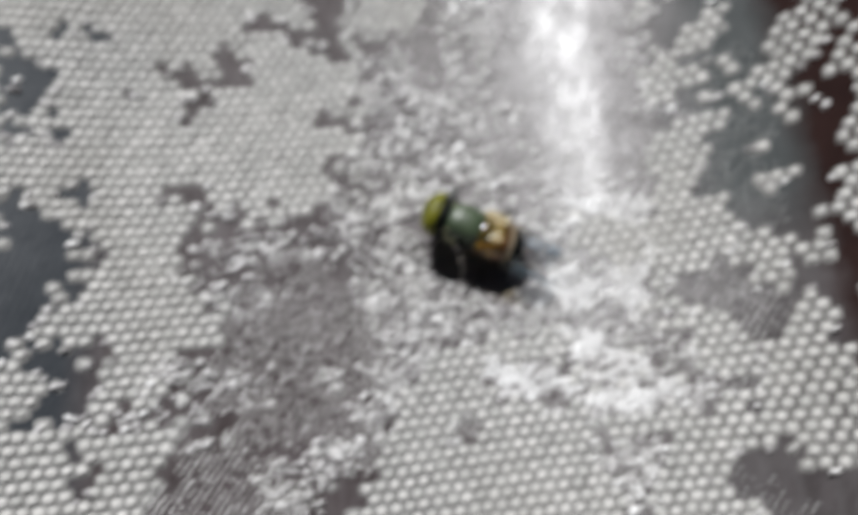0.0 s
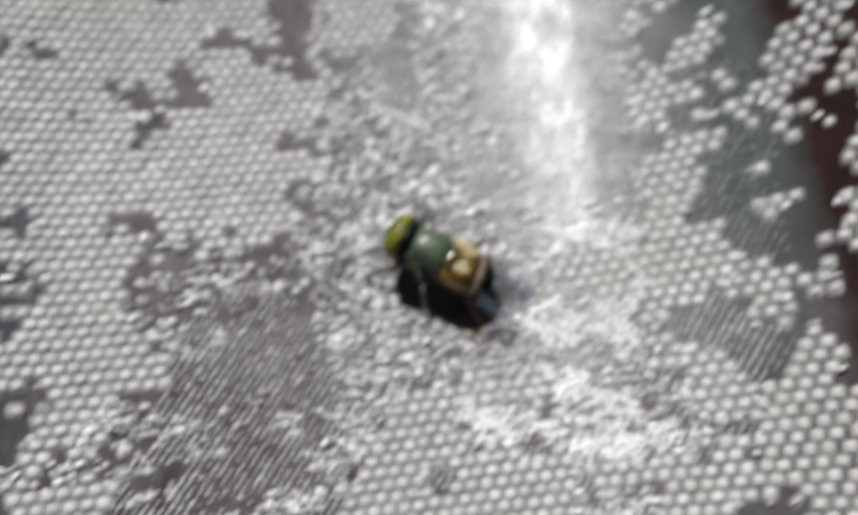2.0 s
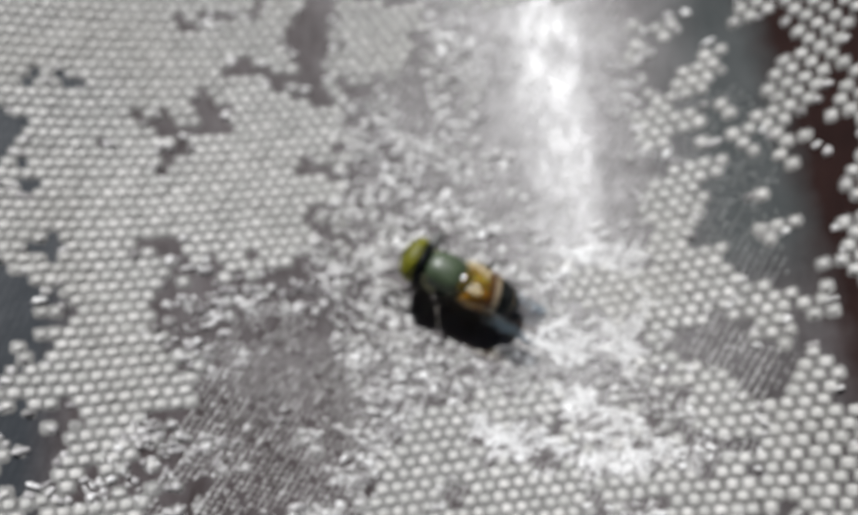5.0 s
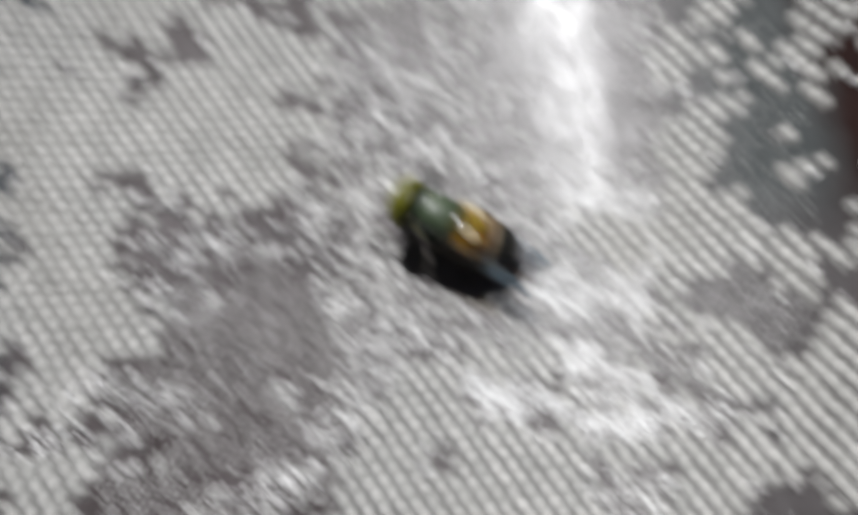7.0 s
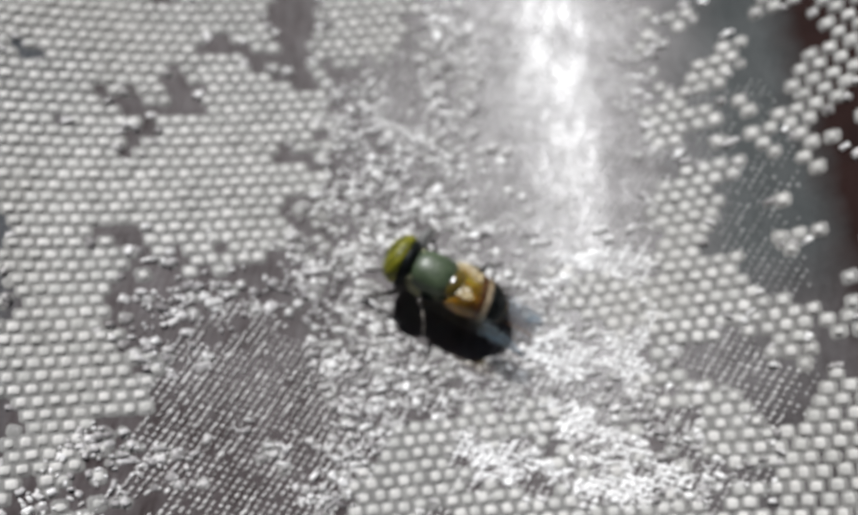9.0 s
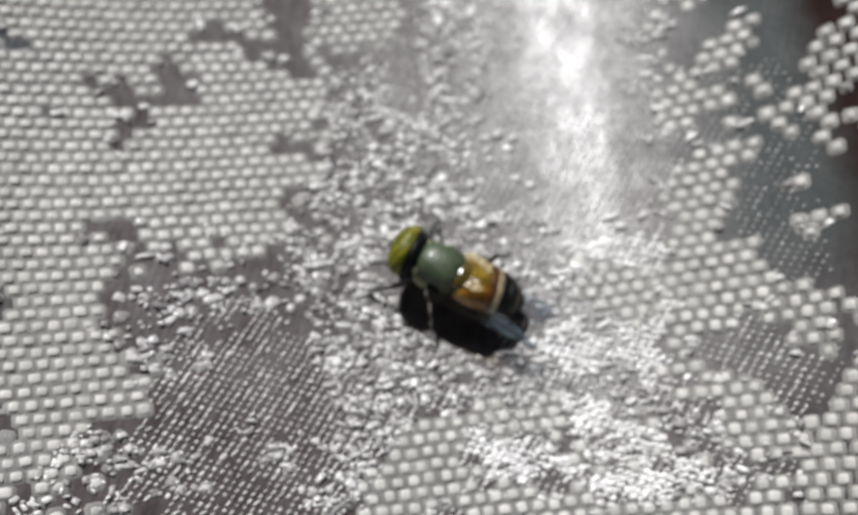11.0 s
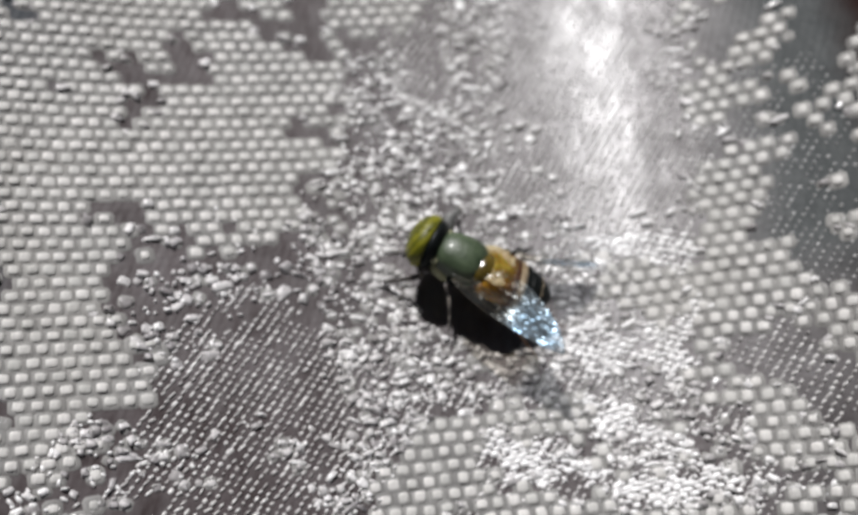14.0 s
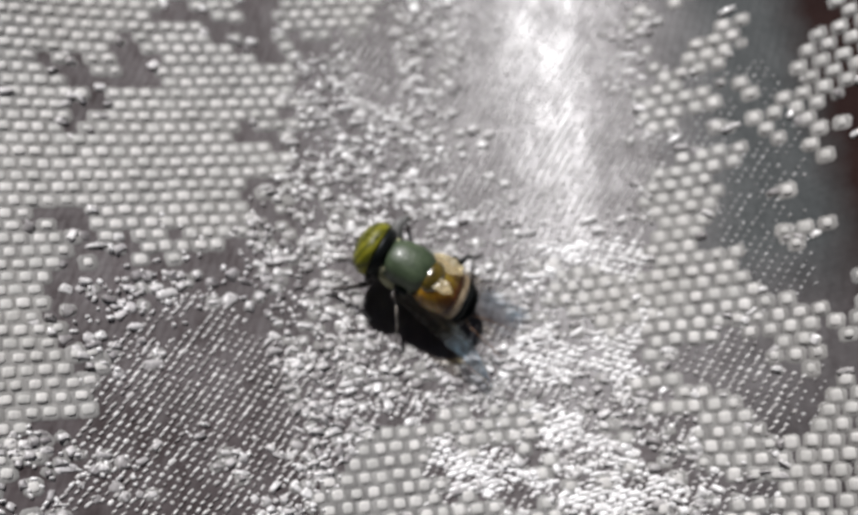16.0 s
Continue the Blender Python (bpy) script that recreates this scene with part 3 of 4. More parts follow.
stroke(FLECKS, (2.7, 27.6, 1.7), (2.5, 19.7, 2.4), (1.4, 12.8, 2.6), (4.2, 10.1, 2))
SMOOTH = []
stroke(SMOOTH, (11.4, 32, 4.9), (11.7, 19.2, 4.1), (11.9, 5.5, 3.1))
stroke(SMOOTH, (5.1, 9.5, 1), (6.8, 16.7, 1.8), (7.2, 26.2, 1.9))
stroke(SMOOTH, (-1, 13.8, 1.6), (-2, 21.3, 1.3))
stroke(SMOOTH, (6, 6.9, 2))
SHARDS = []
stroke(SHARDS, (4.4, 3.3, 0.5), (7.5, 2.5, 1.1))
stroke(SHARDS, (17.4, -3.8, 0.9), (15.2, -5.5, 1.5))
stroke(SHARDS, (12.4, 31.8, 5.9), (12.7, 19, 5), (12.8, 5.4, 3.7), (14.4, 1.3, 3.2))

stroke(SHARDS, (9.7, -6.1, 1.1), (13.0, -6.5, 1.7), (16.7, -7.1, 1.3))
stroke(SHARDS, (10.6, -10.6, 1.1), (13.4, -11.7, 1.4))
stroke(SHARDS, (3.7, -13.4, 0.5), (8.7, -13.3, 0.5))
stroke(SHARDS, (4.9, -14.8, 0.7), (11.5, -15.1, 0.9))
stroke(SHARDS, (12.5, -15.5, 1.3), (17.3, -15.6, 1.2))
stroke(SHARDS, (14.9, -13.5, 0.7), (16.8, -14.3, 0.7))
stroke(SHARDS, (3.3, -18.6, 0.6), (9.4, -18.2, 0.6))

# edge of the beaded land: y, x
SHORE = [(-40, -26), (-18.5, -20.5), (-16.6, -20.5), (-14, -21.5), (-12.4, -18), (-10, -17.6), (-8.1, -19.7), (-7, -22.0), (-5.2, -21.8), (-3.2, -20.0), (-1.8, -13.5), (0.9, -10.1), (2.5, -9.5), (7.3, -6.8), (12.1, -6.7), (16.6, -7.3), (26.6, -9), (45, -9)]
BEAD = (0.80, 0.70, 0.19)
HALF_X, HALF_Y = 100.0, 80.0
NEAR_X, NEAR_Y = 44.0, 34.0


def weave(u, v):
    """The cloth's threads: pick u along a row and row v, to a place in millimetres; the rows fan out a little."""
    u, v = (np.asarray(u, float) - 22) / 20, (np.asarray(v, float) - 18) / 20
    cu, cv = np.clip(u, -2.2, 2.2), np.clip(v, -1.9, 1.9)
    terms = [cu**a * cv**b for a in range(4) for b in range(4 - a)]
    x = sum(c * t for c, t in zip(WEAVE_X, terms)) + 21.7 * (u - cu)
    y = sum(c * t for c, t in zip(WEAVE_Y, terms)) - 18.1 * (v - cv)
    return x, y


WEAVE_X = (-4.636, 1.552, 0.033, -0.234, 21.737, -0.086, 0.305, 0.579, -0.162, -0.350)
WEAVE_Y = (0.466, -18.083, 0.467, -0.317, 4.519, -0.528, 0.176, -0.749, -0.203, -0.654)


def sites(along, down, half_x, half_y, jitter=0.0, rs=None):
    """Weave sites at whole steps of two vectors of picks and rows: places and the slope of their row."""
    nj = int((half_y + 30) / 0.8 / down[1])
    ni = int((half_x + 40) / along[0] + nj * abs(down[0]) / along[0])
    i, j = np.meshgrid(np.arange(-ni, ni + 1), np.arange(-nj, nj + 1))
    u, v = (22 + along[0] * i + down[0] * j).ravel(), (18 + along[1] * i + down[1] * j).ravel()
    near = (np.abs(u - 22) < half_x + 30) & (np.abs(v - 18) < (half_y + 30) / 0.8)
    u, v = u[near], v[near]
    if rs is not None:
        u, v = u + rs.normal(0, jitter, u.shape), v + rs.normal(0, jitter, v.shape)
    x, y = weave(u, v)
    ax, ay = weave(u + 0.05, v)
    slope = (ay - y) / np.maximum(ax - x, 1e-4)
    keep = (np.abs(x) < half_x) & (np.abs(y) < half_y)
    return x[keep], y[keep], slope[keep]


def pillow(ring, levels):
    """A low rounded float: rings of (scale, height) closed by a cap; unit size."""
    verts, faces = [], []
    for scale, up in levels:
        for k in range(ring):
            a = 2 * math.pi * (k + 0.5) / ring
            ca, sa = math.cos(a), math.sin(a)
            p = 0.55
            verts.append((scale * math.copysign(abs(ca) ** p, ca) * 0.5, scale * math.copysign(abs(sa) ** p, sa) * 0.5, up))
    for lv in range(len(levels) - 1):
        for k in range(ring):
            a, b = lv * ring + k, lv * ring + (k + 1) % ring
            faces.append((a, b, b + ring, a + ring))
    faces.append(tuple(range((len(levels) - 1) * ring, len(levels) * ring)))
    return np.array(verts), faces


def sow(name, x, y, slope, length, width, up, turn, shape, mat, lift=0.0):
    """Lay one float at each site, all in one mesh."""
    n, gx, gy = normal_at(x, y)
    e = np.stack([np.ones_like(x), slope, gx + slope * gy], -1)
    e /= np.linalg.norm(e, axis=-1, keepdims=True)
    f = np.cross(n, e)
    c, s = np.cos(turn)[:, None], np.sin(turn)[:, None]
    e, f = c * e + s * f, c * f - s * e
    verts, faces = shape
    base = np.stack([x, y, height(x, y) + lift], -1)
    lean = 0.12 * np.random.RandomState(len(x)).uniform(-1, 1, (len(x), 2))
    places = (
        base[:, None]
        + e[:, None] * (verts[None, :, 0:1] * length[:, None, None])
        + f[:, None] * (verts[None, :, 1:2] * width[:, None, None])
        + n[:, None] * (verts[None, :, 2:3] * up[:, None, None] * (1 + lean[:, None, 0:1] * verts[None, :, 0:1] * 4 + lean[:, None, 1:2] * verts[None, :, 1:2] * 4))
    )
    nv = len(verts)
    loops = [q + k * nv for k in range(len(x)) for face in faces for q in face]
    sizes = [len(face) for face in faces] * len(x)
    me = bpy.data.meshes.new(name)
    me.vertices.add(nv * len(x))
    me.vertices.foreach_set("co", (places * MM).ravel())
    me.loops.add(len(loops))
    me.loops.foreach_set("vertex_index", loops)
    me.polygons.add(len(sizes))
    starts = np.concatenate([[0], np.cumsum(sizes)[:-1]])
    me.polygons.foreach_set("loop_start", starts.astype(np.int32))
    me.polygons.foreach_set("use_smooth", [True] * len(sizes))
    me.materials.append(mat)
    me.update(calc_edges=True)
    me.validate()
    return new(name, me)


def single_beads(cloth, x, y, slopes, edge, shape, rs):
    """Beads as objects of their own on one mesh."""
    verts, faces = shape
    me = bpy.data.meshes.new("bead")
    me.from_pydata([tuple(v) for v in verts], [], faces)
    me.polygons.foreach_set("use_smooth", [True] * len(me.polygons))
    me.materials.append(M_BEAD_ONE)
    n, gx, gy = normal_at(x, y)
    z = height(x, y)
    for k in range(len(x)):
        up = Vector(n[k])
        slope = float(slopes[k])
        along = Vector((1, slope, float(gx[k] + slope * gy[k]))).normalized()
        across = up.cross(along)
        a = rs.normal(0, 0.07)
        along, across = along * math.cos(a) + across * math.sin(a), across * math.cos(a) - along * math.sin(a)
        size = (BEAD[0] * edge[k] * rs.uniform(0.88, 1.08), BEAD[1] * edge[k] * rs.uniform(0.88, 1.1), BEAD[2] * rs.uniform(0.75, 1.2))
        m = Matrix((along * size[0], across * size[1], up * size[2])).transposed() * MM
        ob = new("bead", me)
        ob.parent = cloth
        ob.matrix_basis = Matrix.Translation(Vector((x[k], y[k], z[k])) * MM) @ m.to_4x4()


def warped(x, y, near, far=0.45):
    return (
        x + near * value_noise(x / 2.2, y / 2.2, 11) + far * value_noise(x / 0.9 + 7, y / 0.9, 12),
        y + near * value_noise(x / 2.2 + 31, y / 2.2, 13) + far * value_noise(x / 0.9, y / 0.9 + 9, 14),
    )


def beaded(x, y):
    """Whether the heavy floats show, as a depth in millimetres: land less blots, plus islands."""
    wx, wy = warped(x, y, 0.5)
    outer = np.maximum(np.abs(x) - 36, np.abs(y) - 27)
    wild = 1.1 * value_noise(x / 7, y / 7, 21) + 0.7 * value_noise(x / 2.5, y / 2.5, 22) + 0.2
    inside = np.maximum(np.interp(wy, *zip(*SHORE)) - wx, field(LAND, wx, wy))
    inside = np.minimum(inside, -field(BLOTS, wx, wy) - 0.1)
    inside = np.maximum(inside, field(ISLES, *warped(x, y, 0.2, 0.15)) + 0.3)
    return np.where(outer > 0, wild, inside)


def make_cloth():
    nx, ny = 260, 210
    gx, gy = np.meshgrid(np.linspace(-HALF_X, HALF_X, nx), np.linspace(-HALF_Y, HALF_Y, ny))
    # finer toward the middle
    gx = np.sign(gx) * HALF_X * (np.abs(gx) / HALF_X) ** 1.6
    gy = np.sign(gy) * HALF_Y * (np.abs(gy) / HALF_Y) ** 1.6
    top = np.stack([gx, gy, height(gx, gy)], -1).reshape(-1, 3)
    low = top - (0, 0, 1.2)
    quads = [(j * nx + i, j * nx + i + 1, (j + 1) * nx + i + 1, (j + 1) * nx + i) for j in range(ny - 1) for i in range(nx - 1)]
    n = nx * ny
    rim = [i for i in range(nx)] + [j * nx + nx - 1 for j in range(1, ny)]
    rim += [(ny - 1) * nx + i for i in range(nx - 2, -1, -1)] + [j * nx for j in range(ny - 2, 0, -1)]
    faces = quads + [tuple(q + n for q in reversed(f)) for f in quads]
    faces += [(b, a, a + n, b + n) for a, b in zip(rim, rim[1:] + rim[:1])]
    verts = np.concatenate([top, low]) * MM
    cloth = mesh_object("brocade_cloth", [tuple(v) for v in verts], faces, M_SATIN)
    tagged(cloth, "silver-grey satin brocade cloth with raised woven beads", "fabric")

    rs = np.random.RandomState(4)
    # heavy floats, one to each second pick of each second row
    x, y, slope = sites((1.0, 0.0), (0.5, 1.0), HALF_X - 1, HALF_Y - 1)
    depth = beaded(x, y)
    fleck = field(FLECKS, x, y)
    chance = np.clip(0.5 + depth * 1.1 + 0.25 * value_noise(x / 1.7, y / 1.7, 31), 0, 1)
    inner = (np.abs(x) < NEAR_X) & (np.abs(y) < NEAR_Y)
    keep = rs.uniform(size=len(x)) < chance
    keep &= ~((fleck > 0.3) & (field(ISLES, x, y) < 0.2) & (rs.uniform(size=len(x)) < np.where((x < -19) & (y < -13), 0.3, 0.75)))
    for near in (True, False):
        pick = keep & (inner == near)
        px, py, ps, d = x[pick], y[pick], slope[pick], depth[pick]
        m = len(px)
        px, py = px + rs.normal(0, 0.035, m), py + rs.normal(0, 0.03, m)
        edge = np.clip(0.82 + 0.4 * d, 0.75, 1.0)
        shape = pillow(10, ((1.0, -0.1), (0.98, 0.3), (0.86, 0.7), (0.58, 0.95), (0.25, 1.02))) if near else pillow(6, ((1.0, -0.2), (0.75, 0.9)))
        pad = sow("binder_weave", px, py, ps, rs.uniform(1.25, 1.5, m), rs.uniform(1.1, 1.3, m), 0.06 * rs.uniform(0.9, 1.1, m), rs.normal(0, 0.1, m), pillow(8, ((1.0, -0.3), (0.9, 0.6), (0.6, 1.0))), M_BINDER)
        pad.parent = cloth
        tagged(pad, "flat mid-grey binder threads under the beads", kind="stuff")
        if near:
            # the nearest ones lie singly
            first = np.argsort(np.hypot(px + 14, py - 3))[:300]
            single_beads(cloth, px[first], py[first], ps[first], edge[first], shape, rs)
            rest = np.setdiff1d(np.arange(m), first)
            px, py, ps, edge = px[rest], py[rest], ps[rest], edge[rest]
            m = len(px)
        ob = sow(
            "bead_weave", px, py, ps, BEAD[0] * edge * rs.uniform(0.88, 1.08, m), BEAD[1] * np.interp(px, (-16, -4, 10), (1.0, 1.05, 1.17)) * edge * rs.uniform(0.88, 1.1, m),
            BEAD[2] * rs.uniform(0.75, 1.2, m), rs.normal(0, 0.07, m), shape, M_BEAD,
        )
        ob.parent = cloth
        tagged(ob, "pale grey raised thread beads", kind="stuff")
    # broken beads: bundles that lost their order, between whole beads and bare satin
    x, y, slope = sites((0.70, 0.0), (0.35, 0.72), NEAR_X, NEAR_Y, 0.13, rs)
    f = field(FLECKS, *warped(x, y, 0.9))
    rim = (np.abs(field(BLOTS, *warped(x, y, 0.5)) + 0.1) < 0.45) | (np.abs(field(ISLES, *warped(x, y, 0.4))) < 0.4)
    clump = np.clip(0.9 + 0.7 * value_noise(x / 1.7, y / 1.5, 41), 0.3, 1)
    keep = rs.uniform(size=len(x)) < np.maximum(np.clip(0.45 + 0.5 * f, 0, 0.9) * clump * np.where(x < -9, np.where(y > -14, 0.68, 0.85), 1.0), 0.32 * rim)
    keep &= ((beaded(x, y) < 0.35) | ((f > 0.3) & (field(ISLES, x, y) < 0.2))) & ((field(SMOOTH, x, y) < 0) | (rs.uniform(size=len(x)) < 0.2)) & (field(SHARDS, x, y) < 0.3) & (field(BLOTS, *warped(x, y, 0.9)) < 0.4) & (field(FLY_SHADE, *warped(x, y, 0.7)) < 0)
    px, py, ps = x[keep], y[keep], slope[keep]
    m = len(px)
    under = rs.uniform(size=m) < 0.6
    k = int(under.sum())
    ob = sow("binder_weave", px[under], py[under], ps[under], rs.uniform(0.8, 1.2, k), rs.uniform(0.6, 1.0, k), 0.05 * rs.uniform(0.7, 1.3, k), rs.normal(0, 0.4, k), pillow(8, ((1.0, -0.3), (0.9, 0.6), (0.6, 1.0))), M_BINDER)
    ob.parent = cloth
    tagged(ob, "flat mid-grey binder threads under broken beads", kind="stuff")
    # torn tufts: five uneven shapes, dull and bright
    lump, faces = pillow(8, ((1.0, -0.3), (0.97, 0.35), (0.8, 0.75), (0.45, 1.0)))
    dull = rs.uniform(size=m) < np.where(px < -9, np.where(py < -10, 0.93, 0.8), 0.45)
    which = rs.randint(0, 5, m)
    size = np.where((px < -9) & (py > -10), 1.15, 1.0)
    for kind in range(5):
        shape = (lump * (1 + rs.uniform(-0.38, 0.38, (len(lump), 1))) + rs.uniform(-0.09, 0.09, lump.shape), faces)
        for mat, name, label in ((M_CRUMB, "broken_bead_weave", "grey broken thread beads"), (M_FLECK, "bright_bead_weave", "bright broken thread beads")):
            pick = (which == kind) & (dull == (mat is M_CRUMB))
            k = int(pick.sum())
            ob = sow(name, px[pick], py[pick], ps[pick], 0.66 * size[pick] * rs.lognormal(0, 0.26, k), 0.48 * size[pick] * rs.lognormal(0, 0.24, k), 0.15 * rs.uniform(0.3, 1.8, k), rs.normal(0, 0.45, k), shape, mat)
            ob.parent = cloth
            tagged(ob, label, kind="stuff")
    # small crumbs of yarn in what is left between them
    x, y, slope = sites((0.50, 0.0), (0.25, 0.52), NEAR_X, NEAR_Y, 0.12, rs)
    f = field(FLECKS, *warped(x, y, 0.9))
    keep = (rs.uniform(size=len(x)) < np.clip(0.3 + 0.3 * f, 0, 0.5)) & (f > -0.7) & ((beaded(x, y) < 0.6) | (f > 0.3)) & (field(BLOTS, *warped(x, y, 0.9)) < 0.3)
    keep &= ((field(SMOOTH, x, y) < 0) | (rs.uniform(size=len(x)) < 0.2)) & (field(FLY_SHADE, x, y) < 0)
    px, py, ps = x[keep], y[keep], slope[keep]
    m = len(px)
    ob = sow(
        "crumb_weave", px, py, ps, 0.36 * rs.lognormal(0, 0.3, m), 0.27 * rs.lognormal(0, 0.25, m), 0.15 * rs.uniform(0.5, 1.7, m),
        rs.normal(0, 0.6, m), pillow(7, ((1.0, -0.3), (0.95, 0.4), (0.55, 1.0))), M_FLECK,
    )
    ob.parent = cloth
    tagged(ob, "small bright thread crumbs", kind="stuff")
    # a few wide bright floats
    spots = [(2.3, 14.2), (1.0, 5.2), (16.2, 3.4), (-2.6, -9.1), (14.0, 3.6), (-3.5, 12.2), (12.9, -13.0), (-5.1, 1.2), (-3.4, 0.1), (1.9, 12.2), (14.6, 2.8), (10.2, -0.6)]
    px, py = np.array(spots).T
    m = len(px)
    ob = sow("fleck_weave", px, py, np.full(m, 0.18), rs.uniform(0.8, 1.4, m), rs.uniform(0.4, 0.6, m), np.full(m, 0.26), rs.normal(0, 0.2, m), pillow(10, ((1.0, -0.3), (1.0, 0.4), (0.6, 1.0))), M_FLECK)
    ob.parent = cloth
    tagged(ob, "wide bright thread floats", kind="stuff")
    # fine floats of the satin, on slanting lines: dots in the dark ground, strands in the lustrous band, dashes below it
    x, y, slope = sites((0.46, 0.23), (-0.245, 0.425), NEAR_X, NEAR_Y, 0.02, rs)
    open_ground = (beaded(x, y) < 0.25) & (field(FLY_SHADE, x, y) < 0)
    f = field(FLECKS, x, y)
    dash = field(SHARDS, *warped(x, y, 0.8))
    dash = np.where((y > 2) & (x > 5), -9.0, dash)
    band = field(SMOOTH, *warped(x, y, 0.4))
    dots = field(DOTS, *warped(x, y, 1.1))
    east = np.where((x > 17.5) & (x < 27) & (y < 14), 0.3 + 0.7 * value_noise(x / 3, y / 3, 51), -9.0)
    strip = np.where((x > 14.2) & (x < 17.6) & (y > -5), 1.0, -9.0)
    chosen = {
        "dash_weave": (dash > -0.2) & (dash > f - 2.2) & (rs.uniform(size=len(x)) < 0.9),
        "strand_weave": (np.maximum(band, strip) > -1.2) & (rs.uniform(size=len(x)) < 0.85),
        "dot_weave": (field(BLOTS, x, y) < 0.1) & ((dots > -0.2) | ((x > -4) & (x < 20) & (y < -4))) & ((f < 1.4) | (y < -9)) & (rs.uniform(size=len(x)) < 0.95),
        "speck_weave": (east > 0) & (f < 1.0) & (rs.uniform(size=len(x)) < 0.8),
    }
    looks = {
        "dash_weave": (0.80, 0.37, 0.12, 0.16, M_SHARD, "long white thread dashes"),
        "strand_weave": (0.46, 0.19, 0.085, 0.95, M_DOT, "fine lustrous slanting strands"),
        "dot_weave": (0.43, 0.22, 0.09, 0.62, M_DOT, "fine pale thread dots"),
        "speck_weave": (0.25, 0.16, 0.06, 0.6, M_SPECK, "faint grey thread specks"),
    }
    free = open_ground.copy()
    for name, pick in chosen.items():
        pick = pick & free
        free &= ~pick
        length, width, up, turn, mat, label = looks[name]
        px, py, ps = x[pick], y[pick], slope[pick]
        m = len(px)
        ob = sow(name, px, py, ps, length * rs.lognormal(0, 0.24, m), width * rs.lognormal(0, 0.2, m), up * rs.uniform(0.5, 1.5, m), rs.normal(turn, 0.13, m), pillow(6, ((1.0, -0.3), (0.9, 0.5), (0.5, 1.0))), mat)
        ob.parent = cloth
        tagged(ob, label, kind="stuff")
    return cloth


def slab(name, lo, hi, mat, label, bevel=0.006):
    bm = bmesh.new()
    bmesh.ops.create_cube(bm, size=1.0)
    for v in bm.verts:
        v.co = [lo[k] + (hi[k] - lo[k]) * (v.co[k] + 0.5) for k in range(3)]
    bmesh.ops.bevel(bm, geom=bm.edges, offset=bevel, segments=2, affect="EDGES")
    ob = part(name, bm, mat, None, label)
    ob.data.polygons.foreach_set("use_smooth", [False] * len(ob.data.polygons))
    return tagged(ob, kind="structure")


def make_unseen_court():
    """Unseen plain walls added to darken reflections; the cloth lies on a board at their foot."""
    slab("ground", (-1.6, -1.9, -0.06), (1.9, 1.9, -0.0085), M_TABLE, "dark brown board under the cloth")
    slab("unseen_wall_west", (-1.30, -1.9, -0.0085), (-1.20, 1.9, 0.7), M_MAROON, "unseen plain maroon wall added for the satin to mirror")
    slab("unseen_wall_east", (1.7, -1.9, -0.0085), (1.8, 1.9, 0.7), M_WALL, "unseen plain grey wall added to keep reflections dark")
    slab("unseen_wall_north", (-1.195, 1.70, -0.0085), (1.695, 1.8, 0.7), M_WALL, "unseen plain grey wall added to keep reflections dark")
    slab("unseen_wall_south", (-1.195, -1.8, -0.0085), (1.695, -1.70, 0.7), M_WALL, "unseen plain grey wall added to keep reflections dark")



# ---- the fly (millimetres in its own space: x ahead, y to its left, z up) ----
def ball(center, radii, seg=24, rings=14, squash=None):
    bm = bmesh.new()
    bmesh.ops.create_uvsphere(bm, u_segments=seg, v_segments=rings, radius=1.0)
    for v in bm.verts:
        p = Vector((v.co.x * radii[0], v.co.y * radii[1], v.co.z * radii[2]))
        if squash:
            p = squash(p)
        v.co = (p + Vector(center)) * MM
    return bm


def turned_body(stations, seg=28, cap=True):
    """A body of rings along x: stations of (x, half width, half height, z)."""
    bm = bmesh.new()
    rings = []
    for x, w, h, z in stations:
        rings.append([bm.verts.new(Vector((x, w * math.cos(a), z + h * math.sin(a) * (1.0 if math.sin(a) > 0 else 0.8))) * MM) for a in (2 * math.pi * k / seg for k in range(seg))])
    for r, q in zip(rings, rings[1:]):
        for k in range(seg):
            bm.faces.new((r[k], r[(k + 1) % seg], q[(k + 1) % seg], q[k]))
    if cap:
        bm.faces.new(rings[0])
        bm.faces.new(rings[-1])
    return bm


def tube(points, radii, seg=8):
    """A tapering tube through points."""
    bm = bmesh.new()
    pts = [Vector(p) for p in points]
    rings = []
    for k, p in enumerate(pts):
        d = (pts[min(k + 1, len(pts) - 1)] - pts[max(k - 1, 0)]).normalized()
        a = d.orthogonal().normalized()
        b = d.cross(a)
        rings.append([bm.verts.new((p + radii[k] * (math.cos(t) * a + math.sin(t) * b)) * MM) for t in (2 * math.pi * q / seg for q in range(seg))])
    for r, q in zip(rings, rings[1:]):
        # match the nearest start, so that the tube does not twist
        off = min(range(seg), key=lambda s: sum((r[k].co - q[(k + s) % seg].co).length for k in range(seg)))
        for k in range(seg):
            bm.faces.new((r[k], r[(k + 1) % seg], q[(k + 1 + off) % seg], q[(k + off) % seg]))
        q[:] = q[off:] + q[:off]
    bm.faces.new(rings[0])
    bm.faces.new(rings[-1])
    return bm


ABDOMEN_LONG = 5.45


